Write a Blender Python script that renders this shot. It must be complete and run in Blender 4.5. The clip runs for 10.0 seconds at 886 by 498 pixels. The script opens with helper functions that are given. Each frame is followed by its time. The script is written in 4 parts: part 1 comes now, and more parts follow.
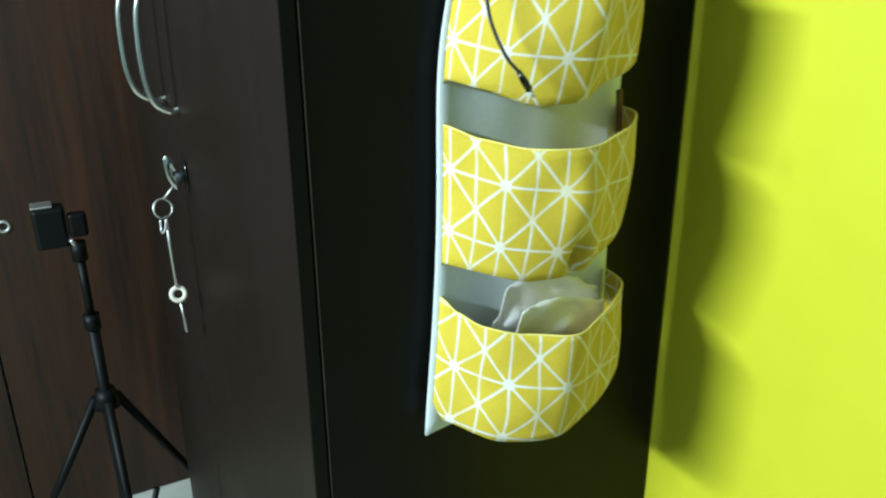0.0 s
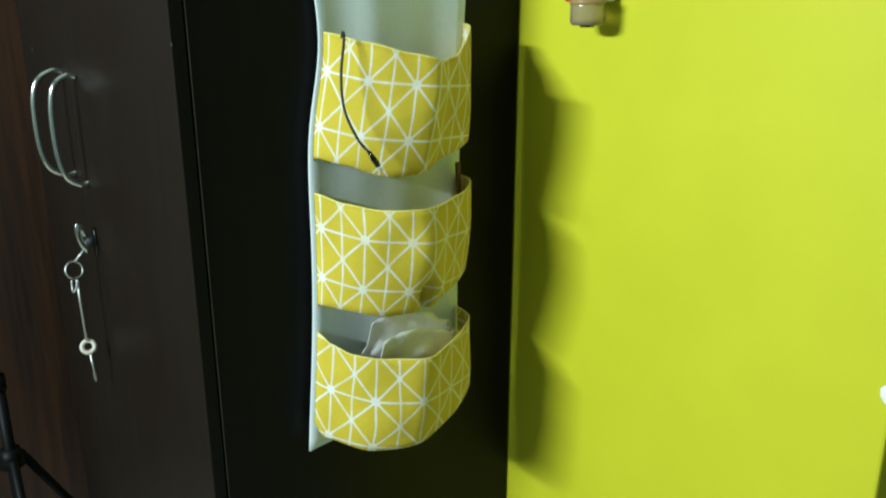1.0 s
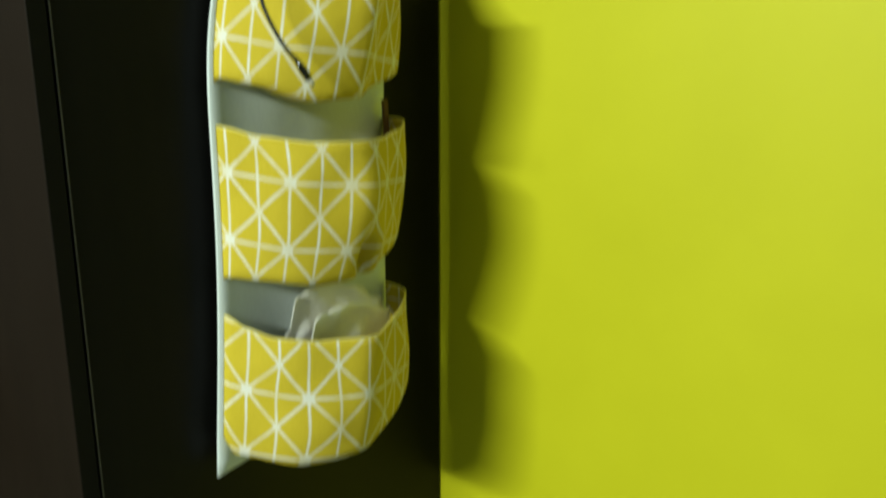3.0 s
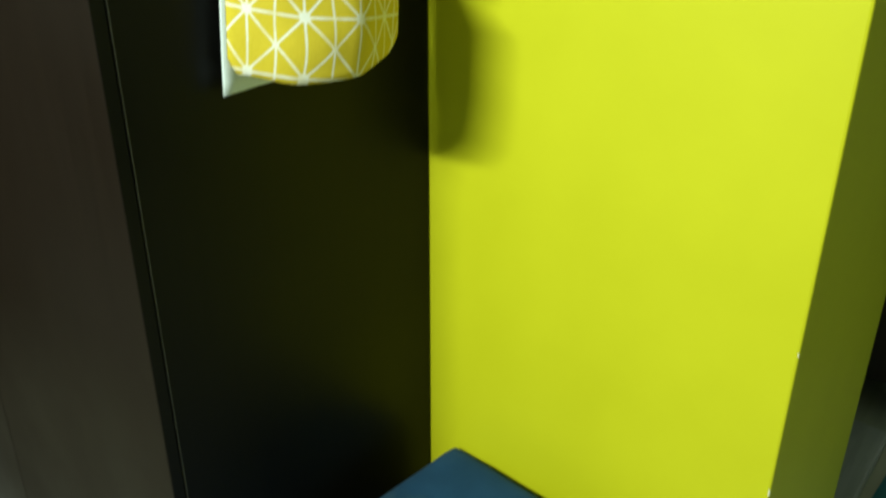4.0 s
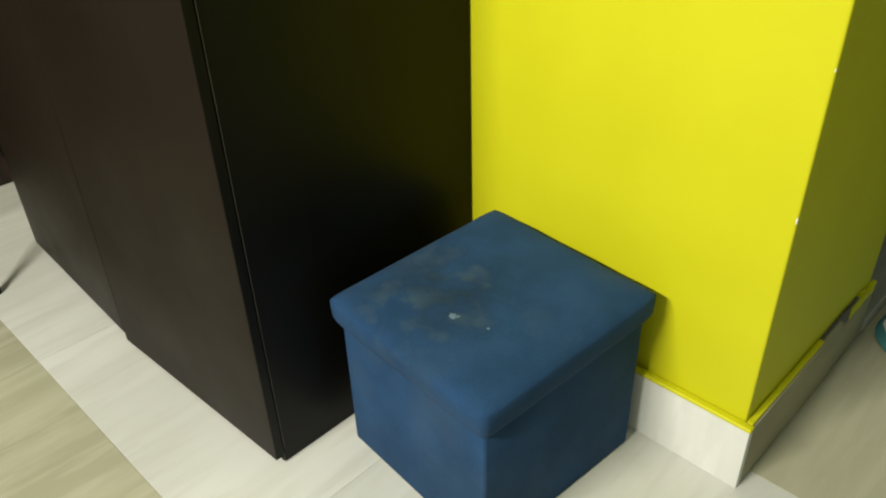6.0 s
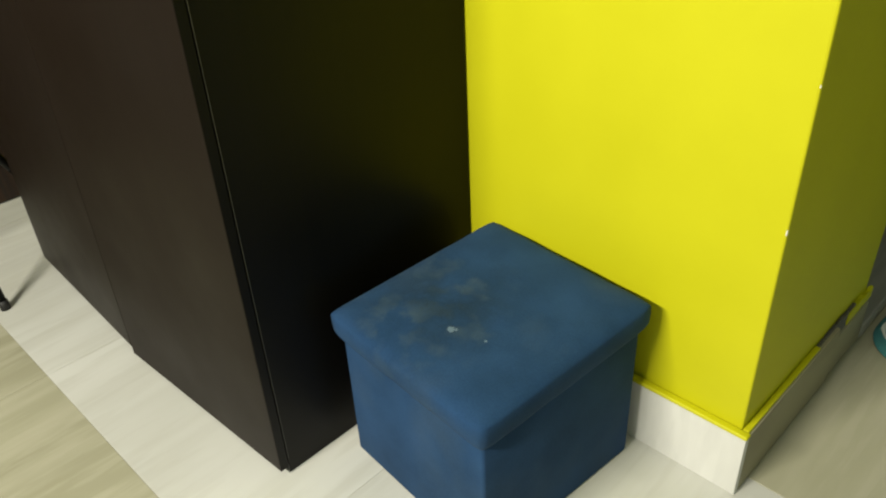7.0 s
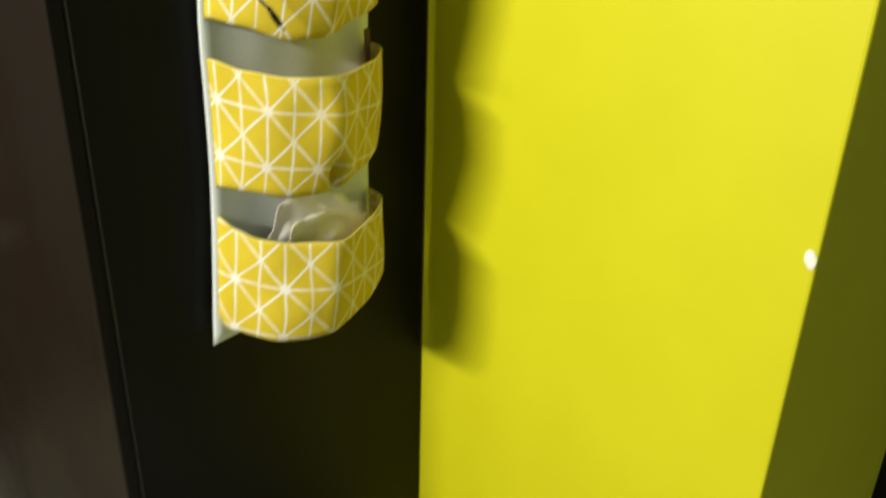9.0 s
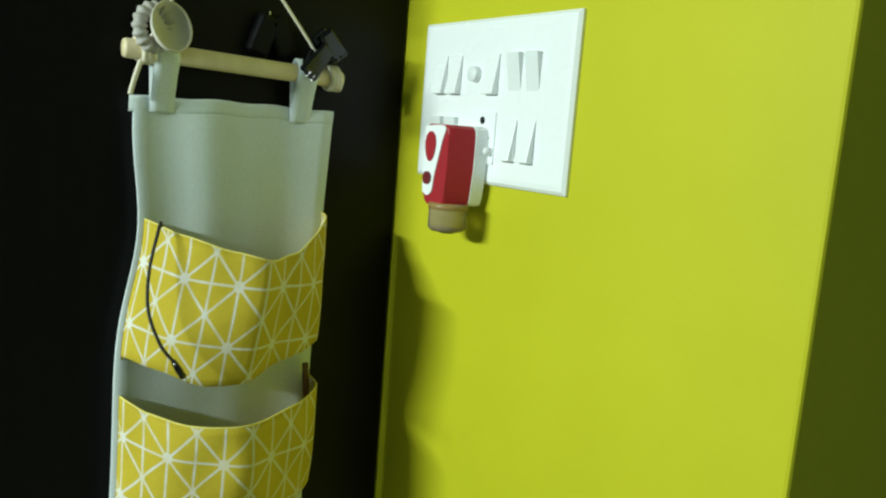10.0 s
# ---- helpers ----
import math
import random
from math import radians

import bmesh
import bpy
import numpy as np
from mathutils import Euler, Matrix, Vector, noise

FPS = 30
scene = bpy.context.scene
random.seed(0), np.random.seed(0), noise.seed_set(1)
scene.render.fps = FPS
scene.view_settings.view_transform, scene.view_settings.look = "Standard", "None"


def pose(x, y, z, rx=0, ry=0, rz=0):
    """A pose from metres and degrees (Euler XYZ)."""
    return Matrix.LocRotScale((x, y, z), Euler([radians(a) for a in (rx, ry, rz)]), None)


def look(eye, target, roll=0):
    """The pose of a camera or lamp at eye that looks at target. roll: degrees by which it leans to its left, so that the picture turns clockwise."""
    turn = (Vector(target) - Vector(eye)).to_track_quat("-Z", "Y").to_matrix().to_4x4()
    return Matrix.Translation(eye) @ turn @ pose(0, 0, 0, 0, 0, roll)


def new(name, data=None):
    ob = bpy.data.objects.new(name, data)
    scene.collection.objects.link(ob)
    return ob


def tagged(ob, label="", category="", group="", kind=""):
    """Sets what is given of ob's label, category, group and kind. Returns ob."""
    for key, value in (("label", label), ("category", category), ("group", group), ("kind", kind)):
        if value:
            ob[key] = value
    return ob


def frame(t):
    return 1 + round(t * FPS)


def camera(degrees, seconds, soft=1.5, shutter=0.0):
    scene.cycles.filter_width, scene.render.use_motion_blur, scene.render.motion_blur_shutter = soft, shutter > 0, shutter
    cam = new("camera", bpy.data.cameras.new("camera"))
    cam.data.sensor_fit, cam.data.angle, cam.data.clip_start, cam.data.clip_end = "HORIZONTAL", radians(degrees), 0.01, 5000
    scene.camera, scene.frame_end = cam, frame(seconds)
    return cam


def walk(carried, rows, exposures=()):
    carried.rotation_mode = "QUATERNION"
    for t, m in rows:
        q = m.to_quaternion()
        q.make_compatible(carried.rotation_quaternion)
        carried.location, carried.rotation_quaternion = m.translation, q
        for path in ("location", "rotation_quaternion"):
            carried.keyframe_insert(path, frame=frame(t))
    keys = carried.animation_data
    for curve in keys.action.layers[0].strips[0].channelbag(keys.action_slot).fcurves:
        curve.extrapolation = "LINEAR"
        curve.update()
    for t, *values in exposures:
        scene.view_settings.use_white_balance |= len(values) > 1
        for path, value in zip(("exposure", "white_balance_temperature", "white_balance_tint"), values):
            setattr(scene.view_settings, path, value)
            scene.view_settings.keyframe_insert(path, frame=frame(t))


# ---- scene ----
cam = camera(58.6, 10.0, soft=2.1, shutter=0.3)
PATH = [
    (0, (0.591, -0.609, 1.288), (-1.045, 0.285, 0.565), -0.4),
    (0.3, (0.662, -0.624, 1.295), (-0.952, 0.336, 0.606), -1.0),
    (0.5, (0.702, -0.64, 1.3), (-0.877, 0.379, 0.613), -0.9),
    (0.8, (0.739, -0.654, 1.318), (-0.812, 0.445, 0.696), -0.3),
    (1, (0.756, -0.658, 1.331), (-0.799, 0.458, 0.75), 0.0),
    (1.2, (0.77, -0.663, 1.342), (-0.797, 0.462, 0.813), 0.0),
    (1.5, (0.779, -0.659, 1.356), (-0.807, 0.483, 0.929), 0.2),
    (1.7, (0.761, -0.649, 1.382), (-0.809, 0.532, 1.01), 0.3),
    (2, (0.727, -0.636, 1.399), (-0.772, 0.658, 1.119), 0.7),
    (2.2, (0.686, -0.639, 1.415), (-0.731, 0.756, 1.206), 0.4),
    (3.3, (0.558, -0.676, 1.11), (-0.629, 0.784, 0.435), -0.4),
    (3.5, (0.571, -0.692, 1.08), (-0.579, 0.745, 0.287), -0.2),
    (3.7, (0.606, -0.714, 1.047), (-0.563, 0.716, 0.282), -0.2),
    (4, (0.655, -0.75, 1.018), (-0.523, 0.648, 0.208), 0.1),
    (4.3, (0.706, -0.802, 0.95), (-0.463, 0.507, -0.008), 0.1),
    (4.5, (0.733, -0.821, 0.905), (-0.455, 0.458, -0.071), 0.1),
    (4.7, (0.733, -0.822, 0.912), (-0.45, 0.425, -0.115), 0.1),
    (5, (0.738, -0.835, 0.9), (-0.439, 0.374, -0.173), 0.5),
    (6.5, (0.739, -0.789, 0.895), (-0.457, 0.375, -0.207), -2.9),
    (7, (0.753, -0.795, 0.919), (-0.448, 0.365, -0.182), -3.1),
    (7.5, (0.758, -0.803, 0.949), (-0.435, 0.357, -0.159), -3.0),
    (8, (0.773, -0.803, 0.98), (-0.449, 0.343, -0.114), -3.1),
    (8.5, (0.737, -0.746, 1.117), (-0.444, 0.385, -0.036), -2.7),
    (8.7, (0.724, -0.711, 1.21), (-0.51, 0.475, 0.175), -1.0),
    (9, (0.71, -0.646, 1.286), (-0.612, 0.621, 0.481), 1.7),
    (9.2, (0.702, -0.598, 1.305), (-0.628, 0.723, 0.606), 3.0),
    (9.5, (0.709, -0.564, 1.38), (-0.737, 0.745, 0.939), 3.8),
    (10, (0.741, -0.472, 1.407), (-0.856, 0.696, 1.113), 4.5),
]
# the phone's exposure and white balance drift: (seconds, stops, kelvin, tint)
DRIFT = [(0.0, 0.08, 5050, -5), (0.6, -0.20, 5300, -3), (1.2, -0.40, 5300, -10), (1.7, -0.56, 5400, -14), (2.2, -0.76, 5550, -15), (3.3, -0.42, 6400, -11), (4.0, -0.08, 6200, -16),
         (4.5, 0.1, 6300, -18), (5.0, 0.12, 6450, -6), (6.3, 0.18, 6950, 6), (8.5, 0.17, 7050, 8), (9.0, -0.20, 7050, 8), (9.5, -0.62, 6200, -10), (10.0, -0.72, 5700, -11)]
walk(cam, [(t, look(eye, target, roll)) for t, eye, target, roll in PATH], DRIFT)

# ---------------------------------------------------------------- light
world = bpy.data.worlds.new("world")
world.use_nodes = True
scene.world = world
world.node_tree.nodes["Background"].inputs[0].default_value = (0.5, 0.55, 0.6, 1)
world.node_tree.nodes["Background"].inputs[1].default_value = 0.02

LAMP = (0.14, -2.20, 1.86)
key_data = bpy.data.lights.new("tube_glow", "AREA")
key_data.shape, key_data.size, key_data.size_y = "RECTANGLE", 0.74, 0.07
key_data.energy = 83
key_data.color = (1.0, 0.97, 0.90)
key = new("tube_glow", key_data)
key.matrix_world = look(LAMP, (0.2, 0.0, 0.7))

# ---------------------------------------------------------------- helpers


def nodes_of(name):
    m = bpy.data.materials.new(name)
    m.use_nodes = True
    nt = m.node_tree
    return m, nt, nt.nodes["Principled BSDF"]


def link(nt, a, b):
    nt.links.new(a, b)


def math_node(nt, op, a, b=None):
    n = nt.nodes.new("ShaderNodeMath")
    n.operation = op
    for i, v in enumerate((a, b)):
        if v is None:
            continue
        if isinstance(v, (int, float)):
            n.inputs[i].default_value = v
        else:
            link(nt, v, n.inputs[i])
    return n.outputs[0]


def noise_node(nt, scale, detail=4, stretch=(1, 1, 1), coord="Object", shift=None):
    tc = nt.nodes.new("ShaderNodeTexCoord")
    mp = nt.nodes.new("ShaderNodeMapping")
    mp.inputs["Scale"].default_value = stretch
    link(nt, tc.outputs[coord], mp.inputs[0])
    if shift is not None:
        link(nt, shift, mp.inputs["Location"])
    n = nt.nodes.new("ShaderNodeTexNoise")
    n.inputs["Scale"].default_value = scale
    n.inputs["Detail"].default_value = detail
    link(nt, mp.outputs[0], n.inputs["Vector"])
    return n.outputs[0]


def ramp(nt, fac, stops):
    r = nt.nodes.new("ShaderNodeValToRGB")
    el = r.color_ramp.elements
    while len(el) < len(stops):
        el.new(0.5)
    for e, (p, c) in zip(el, stops):
        e.position, e.color = p, (*c, 1)
    link(nt, fac, r.inputs[0])
    return r.outputs[0]


def mix(nt, fac, a, b, mode="MIX"):
    n = nt.nodes.new("ShaderNodeMix")
    n.data_type, n.blend_type = "RGBA", mode
    for sock, v in ((n.inputs[0], fac), (n.inputs[6], a), (n.inputs[7], b)):
        if isinstance(v, (int, float)):
            sock.default_value = v
        elif isinstance(v, tuple):
            sock.default_value = (*v, 1)
        else:
            link(nt, v, sock)
    return n.outputs[2]


def bump(nt, bsdf, height, strength, distance=0.002):
    b = nt.nodes.new("ShaderNodeBump")
    b.inputs["Strength"].default_value = strength
    b.inputs["Distance"].default_value = distance
    link(nt, height, b.inputs["Height"])
    link(nt, b.outputs[0], bsdf.inputs["Normal"])


def plain(name, color, rough=0.5, metal=0.0, vary=0.12, scale=30, relief=0.15, spec=0.5):
    """A painted, moulded or woven surface with grain at two scales."""
    m, nt, b = nodes_of(name)
    big = noise_node(nt, scale * 0.2, 3)
    fine = noise_node(nt, scale * 6, 3)
    dark = tuple(c * (1 - vary) for c in color)
    light = tuple(min(1, c * (1 + vary)) for c in color)
    c1 = ramp(nt, big, [(0.3, dark), (0.7, light)])
    c2 = mix(nt, 0.5, c1, ramp(nt, fine, [(0.35, dark), (0.65, light)]))
    link(nt, c2, b.inputs["Base Color"])
    link(nt, ramp(nt, big, [(0.3, (rough * 0.85,) * 3), (0.7, (min(1, rough * 1.15),) * 3)]), b.inputs["Roughness"])
    b.inputs["Metallic"].default_value = metal
    b.inputs["Specular IOR Level"].default_value = spec
    if relief:
        bump(nt, b, fine, relief, 0.0006)
    return m


# ---------------------------------------------------------------- materials
def wall_paint():
    m, nt, b = nodes_of("lime_paint")
    big = noise_node(nt, 1.6, 4)
    roller = noise_node(nt, 160, 4)
    patch = noise_node(nt, 7, 5)
    c = ramp(nt, big, [(0.3, (0.510, 0.498, 0.011)), (0.7, (0.565, 0.545, 0.014))])
    c = mix(nt, 0.35, c, ramp(nt, patch, [(0.3, (0.485, 0.473, 0.009)), (0.7, (0.58, 0.565, 0.016))]))
    link(nt, c, b.inputs["Base Color"])
    b.inputs["Roughness"].default_value = 0.55
    b.inputs["Specular IOR Level"].default_value = 0.25
    h = math_node(nt, "ADD", roller, math_node(nt, "MULTIPLY", patch, 2.5))
    bump(nt, b, h, 0.12, 0.002)
    return m


def laminate(name, base, streak, rough, spec=0.5):
    m, nt, b = nodes_of(name)
    grain = noise_node(nt, 9, 6, (9, 9, 0.5))
    smear = noise_node(nt, 3.2, 5)
    fine = noise_node(nt, 260, 2)
    c = ramp(nt, grain, [(0.25, base), (0.8, streak)])
    link(nt, c, b.inputs["Base Color"])
    link(nt, ramp(nt, smear, [(0.3, (rough * 0.8,) * 3), (0.72, (rough * 1.3,) * 3)]), b.inputs["Roughness"])
    b.inputs["Specular IOR Level"].default_value = spec
    bump(nt, b, fine, 0.10, 0.0005)
    return m


def wood(name, dark, mid, light, rough=0.4):
    m, nt, b = nodes_of(name)
    g1 = noise_node(nt, 3.0, 8, (3, 3, 0.35))
    g2 = noise_node(nt, 14, 6, (6, 6, 0.3))
    c = ramp(nt, g1, [(0.3, dark), (0.5, mid), (0.72, light)])
    c = mix(nt, 0.4, c, ramp(nt, g2, [(0.35, dark), (0.65, light)]))
    link(nt, c, b.inputs["Base Color"])
    b.inputs["Roughness"].default_value = rough
    bump(nt, b, g2, 0.15, 0.001)
    return m


def marble(name, pale, mid, vein, vein_amount, rough=0.36, spec=0.35):
    m, nt, b = nodes_of(name)
    info = nt.nodes.new("ShaderNodeObjectInfo")
    shift = nt.nodes.new("ShaderNodeCombineXYZ")
    link(nt, math_node(nt, "MULTIPLY", info.outputs["Random"], 37.0), shift.inputs[0])
    link(nt, math_node(nt, "MULTIPLY", info.outputs["Random"], 11.0), shift.inputs[1])
    cloud = noise_node(nt, 2.2, 6, (1.6, 0.6, 1), shift=shift.outputs[0])
    band = noise_node(nt, 4.5, 8, (4.2, 0.55, 1), shift=shift.outputs[0])
    line = noise_node(nt, 9, 8, (5, 0.5, 1), shift=shift.outputs[0])
    c = ramp(nt, cloud, [(0.3, mid), (0.65, pale)])
    c = mix(nt, math_node(nt, "MULTIPLY", ramp(nt, band, [(0.45, (0, 0, 0)), (0.62, (1, 1, 1))]), vein_amount), c, vein)
    c = mix(nt, math_node(nt, "MULTIPLY", ramp(nt, line, [(0.52, (0, 0, 0)), (0.60, (1, 1, 1))]), vein_amount * 0.7), c, vein)
    link(nt, c, b.inputs["Base Color"])
    link(nt, ramp(nt, cloud, [(0.3, (rough * 0.85,) * 3), (0.7, (rough * 1.15,) * 3)]), b.inputs["Roughness"])
    b.inputs["Specular IOR Level"].default_value = spec
    return m


def suede():
    m, nt, b = nodes_of("blue_suede")
    nap = noise_node(nt, 11, 6)
    smudge = noise_node(nt, 8, 6, (1, 1, 0.6))
    fine = noise_node(nt, 420, 3)
    c = ramp(nt, nap, [(0.3, (0.0090, 0.034, 0.086)), (0.7, (0.020, 0.062, 0.152))])
    c = mix(nt, math_node(nt, "MULTIPLY", ramp(nt, smudge, [(0.52, (0, 0, 0)), (0.68, (1, 1, 1))]), 0.3), c, (0.060, 0.095, 0.135))
    c = mix(nt, math_node(nt, "MULTIPLY", ramp(nt, noise_node(nt, 5, 5), [(0.52, (0, 0, 0)), (0.70, (1, 1, 1))]), 0.55), c, (0.009, 0.024, 0.046))
    tc = nt.nodes.new("ShaderNodeTexCoord")
    dist = nt.nodes.new("ShaderNodeVectorMath")
    dist.operation = "DISTANCE"
    dist.inputs[1].default_value = (-0.050, -0.050, 0.27)
    link(nt, tc.outputs["Object"], dist.inputs[0])
    near = ramp(nt, math_node(nt, "MULTIPLY", dist.outputs["Value"], 7.0), [(0.15, (1, 1, 1)), (0.95, (0, 0, 0))])
    spill = ramp(nt, noise_node(nt, 26, 7), [(0.50, (0, 0, 0)), (0.66, (1, 1, 1))])
    c = mix(nt, math_node(nt, "MULTIPLY", math_node(nt, "MULTIPLY", near, spill), 0.85), c, (0.090, 0.140, 0.180))
    damp = ramp(nt, noise_node(nt, 13, 5), [(0.42, (0, 0, 0)), (0.58, (1, 1, 1))])
    c = mix(nt, math_node(nt, "MULTIPLY", math_node(nt, "MULTIPLY", near, damp), 0.85), c, (0.008, 0.019, 0.030))
    c = mix(nt, 0.25, c, ramp(nt, fine, [(0.3, (0.008, 0.028, 0.066)), (0.7, (0.022, 0.066, 0.138))]))
    link(nt, c, b.inputs["Base Color"])
    b.inputs["Roughness"].default_value = 0.9
    b.inputs["Specular IOR Level"].default_value = 0.15
    b.inputs["Sheen Weight"].default_value = 0.04
    b.inputs["Sheen Tint"].default_value = (0.4, 0.6, 0.8, 1)
    bump(nt, b, fine, 0.35, 0.001)
    return m


def star_print():
    """Mustard cotton with a white printed lattice of stars, in metres of cloth (UV)."""
    m, nt, b = nodes_of("star_print")
    col, row = 0.0272, 0.0555
    uv = nt.nodes.new("ShaderNodeUVMap")
    uv.uv_map = "cloth"
    sep = nt.nodes.new("ShaderNodeSeparateXYZ")
    link(nt, uv.outputs[0], sep.inputs[0])
    u = math_node(nt, "DIVIDE", sep.outputs[0], col)
    v = math_node(nt, "DIVIDE", sep.outputs[1], row)

    def off(x):
        return math_node(nt, "SUBTRACT", x, math_node(nt, "ROUND", x))

    def away(x, size):
        return math_node(nt, "ABSOLUTE", math_node(nt, "MULTIPLY", off(x), size))

    half = math_node(nt, "MULTIPLY", u, 0.5)
    slant = row * math.cos(math.atan2(row / 2, col))
    lines = [away(u, col), away(v, row), away(math_node(nt, "SUBTRACT", v, half), slant),
             away(math_node(nt, "ADD", v, half), slant)]

    def dot(uu, vv):
        dx = math_node(nt, "MULTIPLY", off(uu), 2 * col)
        dy = math_node(nt, "MULTIPLY", off(vv), row)
        return math_node(nt, "SQRT", math_node(nt, "ADD", math_node(nt, "MULTIPLY", dx, dx), math_node(nt, "MULTIPLY", dy, dy)))

    big = dot(half, v)
    small = dot(math_node(nt, "ADD", half, 0.5), math_node(nt, "ADD", v, 0.5))
    d = lines[0]
    for x in lines[1:]:
        d = math_node(nt, "MINIMUM", d, x)
    d = math_node(nt, "MINIMUM", d, math_node(nt, "SUBTRACT", big, 0.0042))
    d = math_node(nt, "MINIMUM", d, math_node(nt, "SUBTRACT", small, 0.0019))
    wob = noise_node(nt, 220, 3)
    d = math_node(nt, "ADD", d, math_node(nt, "MULTIPLY", math_node(nt, "SUBTRACT", wob, 0.5), 0.0007))
    mask = nt.nodes.new("ShaderNodeMapRange")
    mask.inputs[1].default_value, mask.inputs[2].default_value = 0.0005, 0.0017
    mask.inputs[3].default_value, mask.inputs[4].default_value = 1.0, 0.0
    link(nt, d, mask.inputs[0])
    # the white ink is thin and rubbed in places
    ink = math_node(nt, "MULTIPLY", mask.outputs[0], ramp(nt, noise_node(nt, 45, 5), [(0.35, (0.62, 0.62, 0.62)), (0.60, (1, 1, 1))]))
    weave = noise_node(nt, 600, 2)
    dye = noise_node(nt, 14, 4)
    yellow = ramp(nt, dye, [(0.3, (0.50, 0.385, 0.022)), (0.7, (0.60, 0.465, 0.034))])
    yellow = mix(nt, 0.2, yellow, ramp(nt, weave, [(0.3, (0.46, 0.36, 0.02)), (0.7, (0.66, 0.53, 0.06))]))
    link(nt, mix(nt, ink, yellow, (0.74, 0.73, 0.66)), b.inputs["Base Color"])
    b.inputs["Roughness"].default_value = 0.8
    b.inputs["Specular IOR Level"].default_value = 0.2
    bump(nt, b, math_node(nt, "ADD", weave, math_node(nt, "MULTIPLY", noise_node(nt, 30, 3), 6.0)), 0.2, 0.0015)
    # thin cloth lets a little light through
    tr = nt.nodes.new("ShaderNodeBsdfTranslucent")
    link(nt, mix(nt, ink, yellow, (0.74, 0.73, 0.66)), tr.inputs[0])
    ms = nt.nodes.new("ShaderNodeMixShader")
    ms.inputs[0].default_value = 0.05
    link(nt, b.outputs[0], ms.inputs[1])
    link(nt, tr.outputs[0], ms.inputs[2])
    link(nt, ms.outputs[0], nt.nodes["Material Output"].inputs[0])
    return m


def clear_film():
    m, nt, b = nodes_of("clear_film")
    b.inputs["Base Color"].default_value = (0.90, 0.88, 0.86, 1)
    b.inputs["Roughness"].default_value = 0.16
    b.inputs["Transmission Weight"].default_value = 0.10
    b.inputs["IOR"].default_value = 1.2
    b.inputs["Specular IOR Level"].default_value = 0.9
    bump(nt, b, noise_node(nt, 45, 4), 0.6, 0.004)
    return m


def bottle_glass():
    m, nt, b = nodes_of("bottle_plastic")
    b.inputs["Base Color"].default_value = (0.50, 0.42, 0.26, 1)
    b.inputs["Roughness"].default_value = 0.08
    b.inputs["Transmission Weight"].default_value = 0.6
    b.inputs["IOR"].default_value = 1.35
    return m


def glow():
    m, nt, b = nodes_of("tube_white")
    b.inputs["Emission Color"].default_value = (1, 0.97, 0.9, 1)
    b.inputs["Emission Strength"].default_value = 4
    return m


M_PAINT = wall_paint()
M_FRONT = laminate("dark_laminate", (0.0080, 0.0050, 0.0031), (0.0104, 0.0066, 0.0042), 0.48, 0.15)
# darker copy of the front laminate: the side's shade is in the colour
M_SIDE = laminate("shaded_laminate", (0.0019, 0.0016, 0.0012), (0.0034, 0.0028, 0.0020), 0.42, 0.18)
M_EDGE = plain("worn_edge", (0.055, 0.052, 0.046), 0.5, vary=0.5, scale=60)
M_WOOD = wood("red_brown_wood", (0.0055, 0.0018, 0.0006), (0.020, 0.0070, 0.0020), (0.050, 0.018, 0.0045), 0.5)
M_DARKWOOD = wood("dark_wood", (0.012, 0.007, 0.004), (0.022, 0.012, 0.006), (0.04, 0.022, 0.01), 0.5)
M_ROD = wood("pale_wood", (0.60, 0.50, 0.27), (0.70, 0.60, 0.35), (0.78, 0.68, 0.43), 0.5)
M_WHITE_TILE = marble("white_marble", (0.62, 0.625, 0.585), (0.54, 0.545, 0.50), (0.45, 0.445, 0.39), 0.32)
M_BEIGE_TILE = marble("beige_marble", (0.39, 0.38, 0.27), (0.31, 0.30, 0.205), (0.46, 0.445, 0.335), 0.6)
M_GREY_TILE = marble("grey_marble", (0.50, 0.49, 0.45), (0.40, 0.39, 0.35), (0.30, 0.29, 0.25), 0.5)
M_GROUT = plain("grout", (0.46, 0.45, 0.39), 0.9)
M_SKIRT = marble("skirting_marble", (0.66, 0.66, 0.63), (0.55, 0.55, 0.52), (0.74, 0.74, 0.71), 0.45, 0.5, 0.2)
# tints of the closing walls and ceiling, picked for the light they bounce
M_CEIL = plain("bounce_ceiling", (0.62, 0.68, 0.67), 0.9, vary=0.04)
M_ROOM = plain("bounce_wall", (0.36, 0.43, 0.42), 0.9, vary=0.05)
M_SUEDE = suede()
M_PRINT = star_print()
M_HEM = plain("yellow_binding", (0.74, 0.64, 0.16), 0.8)
M_LINING = plain("grey_canvas", (0.68, 0.74, 0.74), 0.85, vary=0.06, scale=60, relief=0.12, spec=0.2)
M_CORD = plain("cotton_cord", (0.78, 0.72, 0.57), 0.9, scale=120, relief=0.5)
M_SPOON = plain("cream_plastic", (0.60, 0.56, 0.46), 0.6, vary=0.04, relief=0)
M_TRIPOD = plain("black_anodised", (0.0028, 0.0028, 0.003), 0.5, vary=0.2, relief=0.05, spec=0.18)
M_BLACK = plain("black_plastic", (0.0025, 0.0025, 0.003), 0.13, vary=0.2, relief=0.05, spec=0.5)
M_RUBBER = plain("black_rubber", (0.012, 0.012, 0.012), 0.6)
M_SWITCH = plain("white_plastic", (0.90, 0.92, 0.93), 0.28, vary=0.015, relief=0)
# grey-white of the knob, also the shaded tone of rockers tipped away
M_SHADE_SW = plain("grey_shaded_plastic", (0.81, 0.84, 0.84), 0.3, vary=0.015, relief=0)
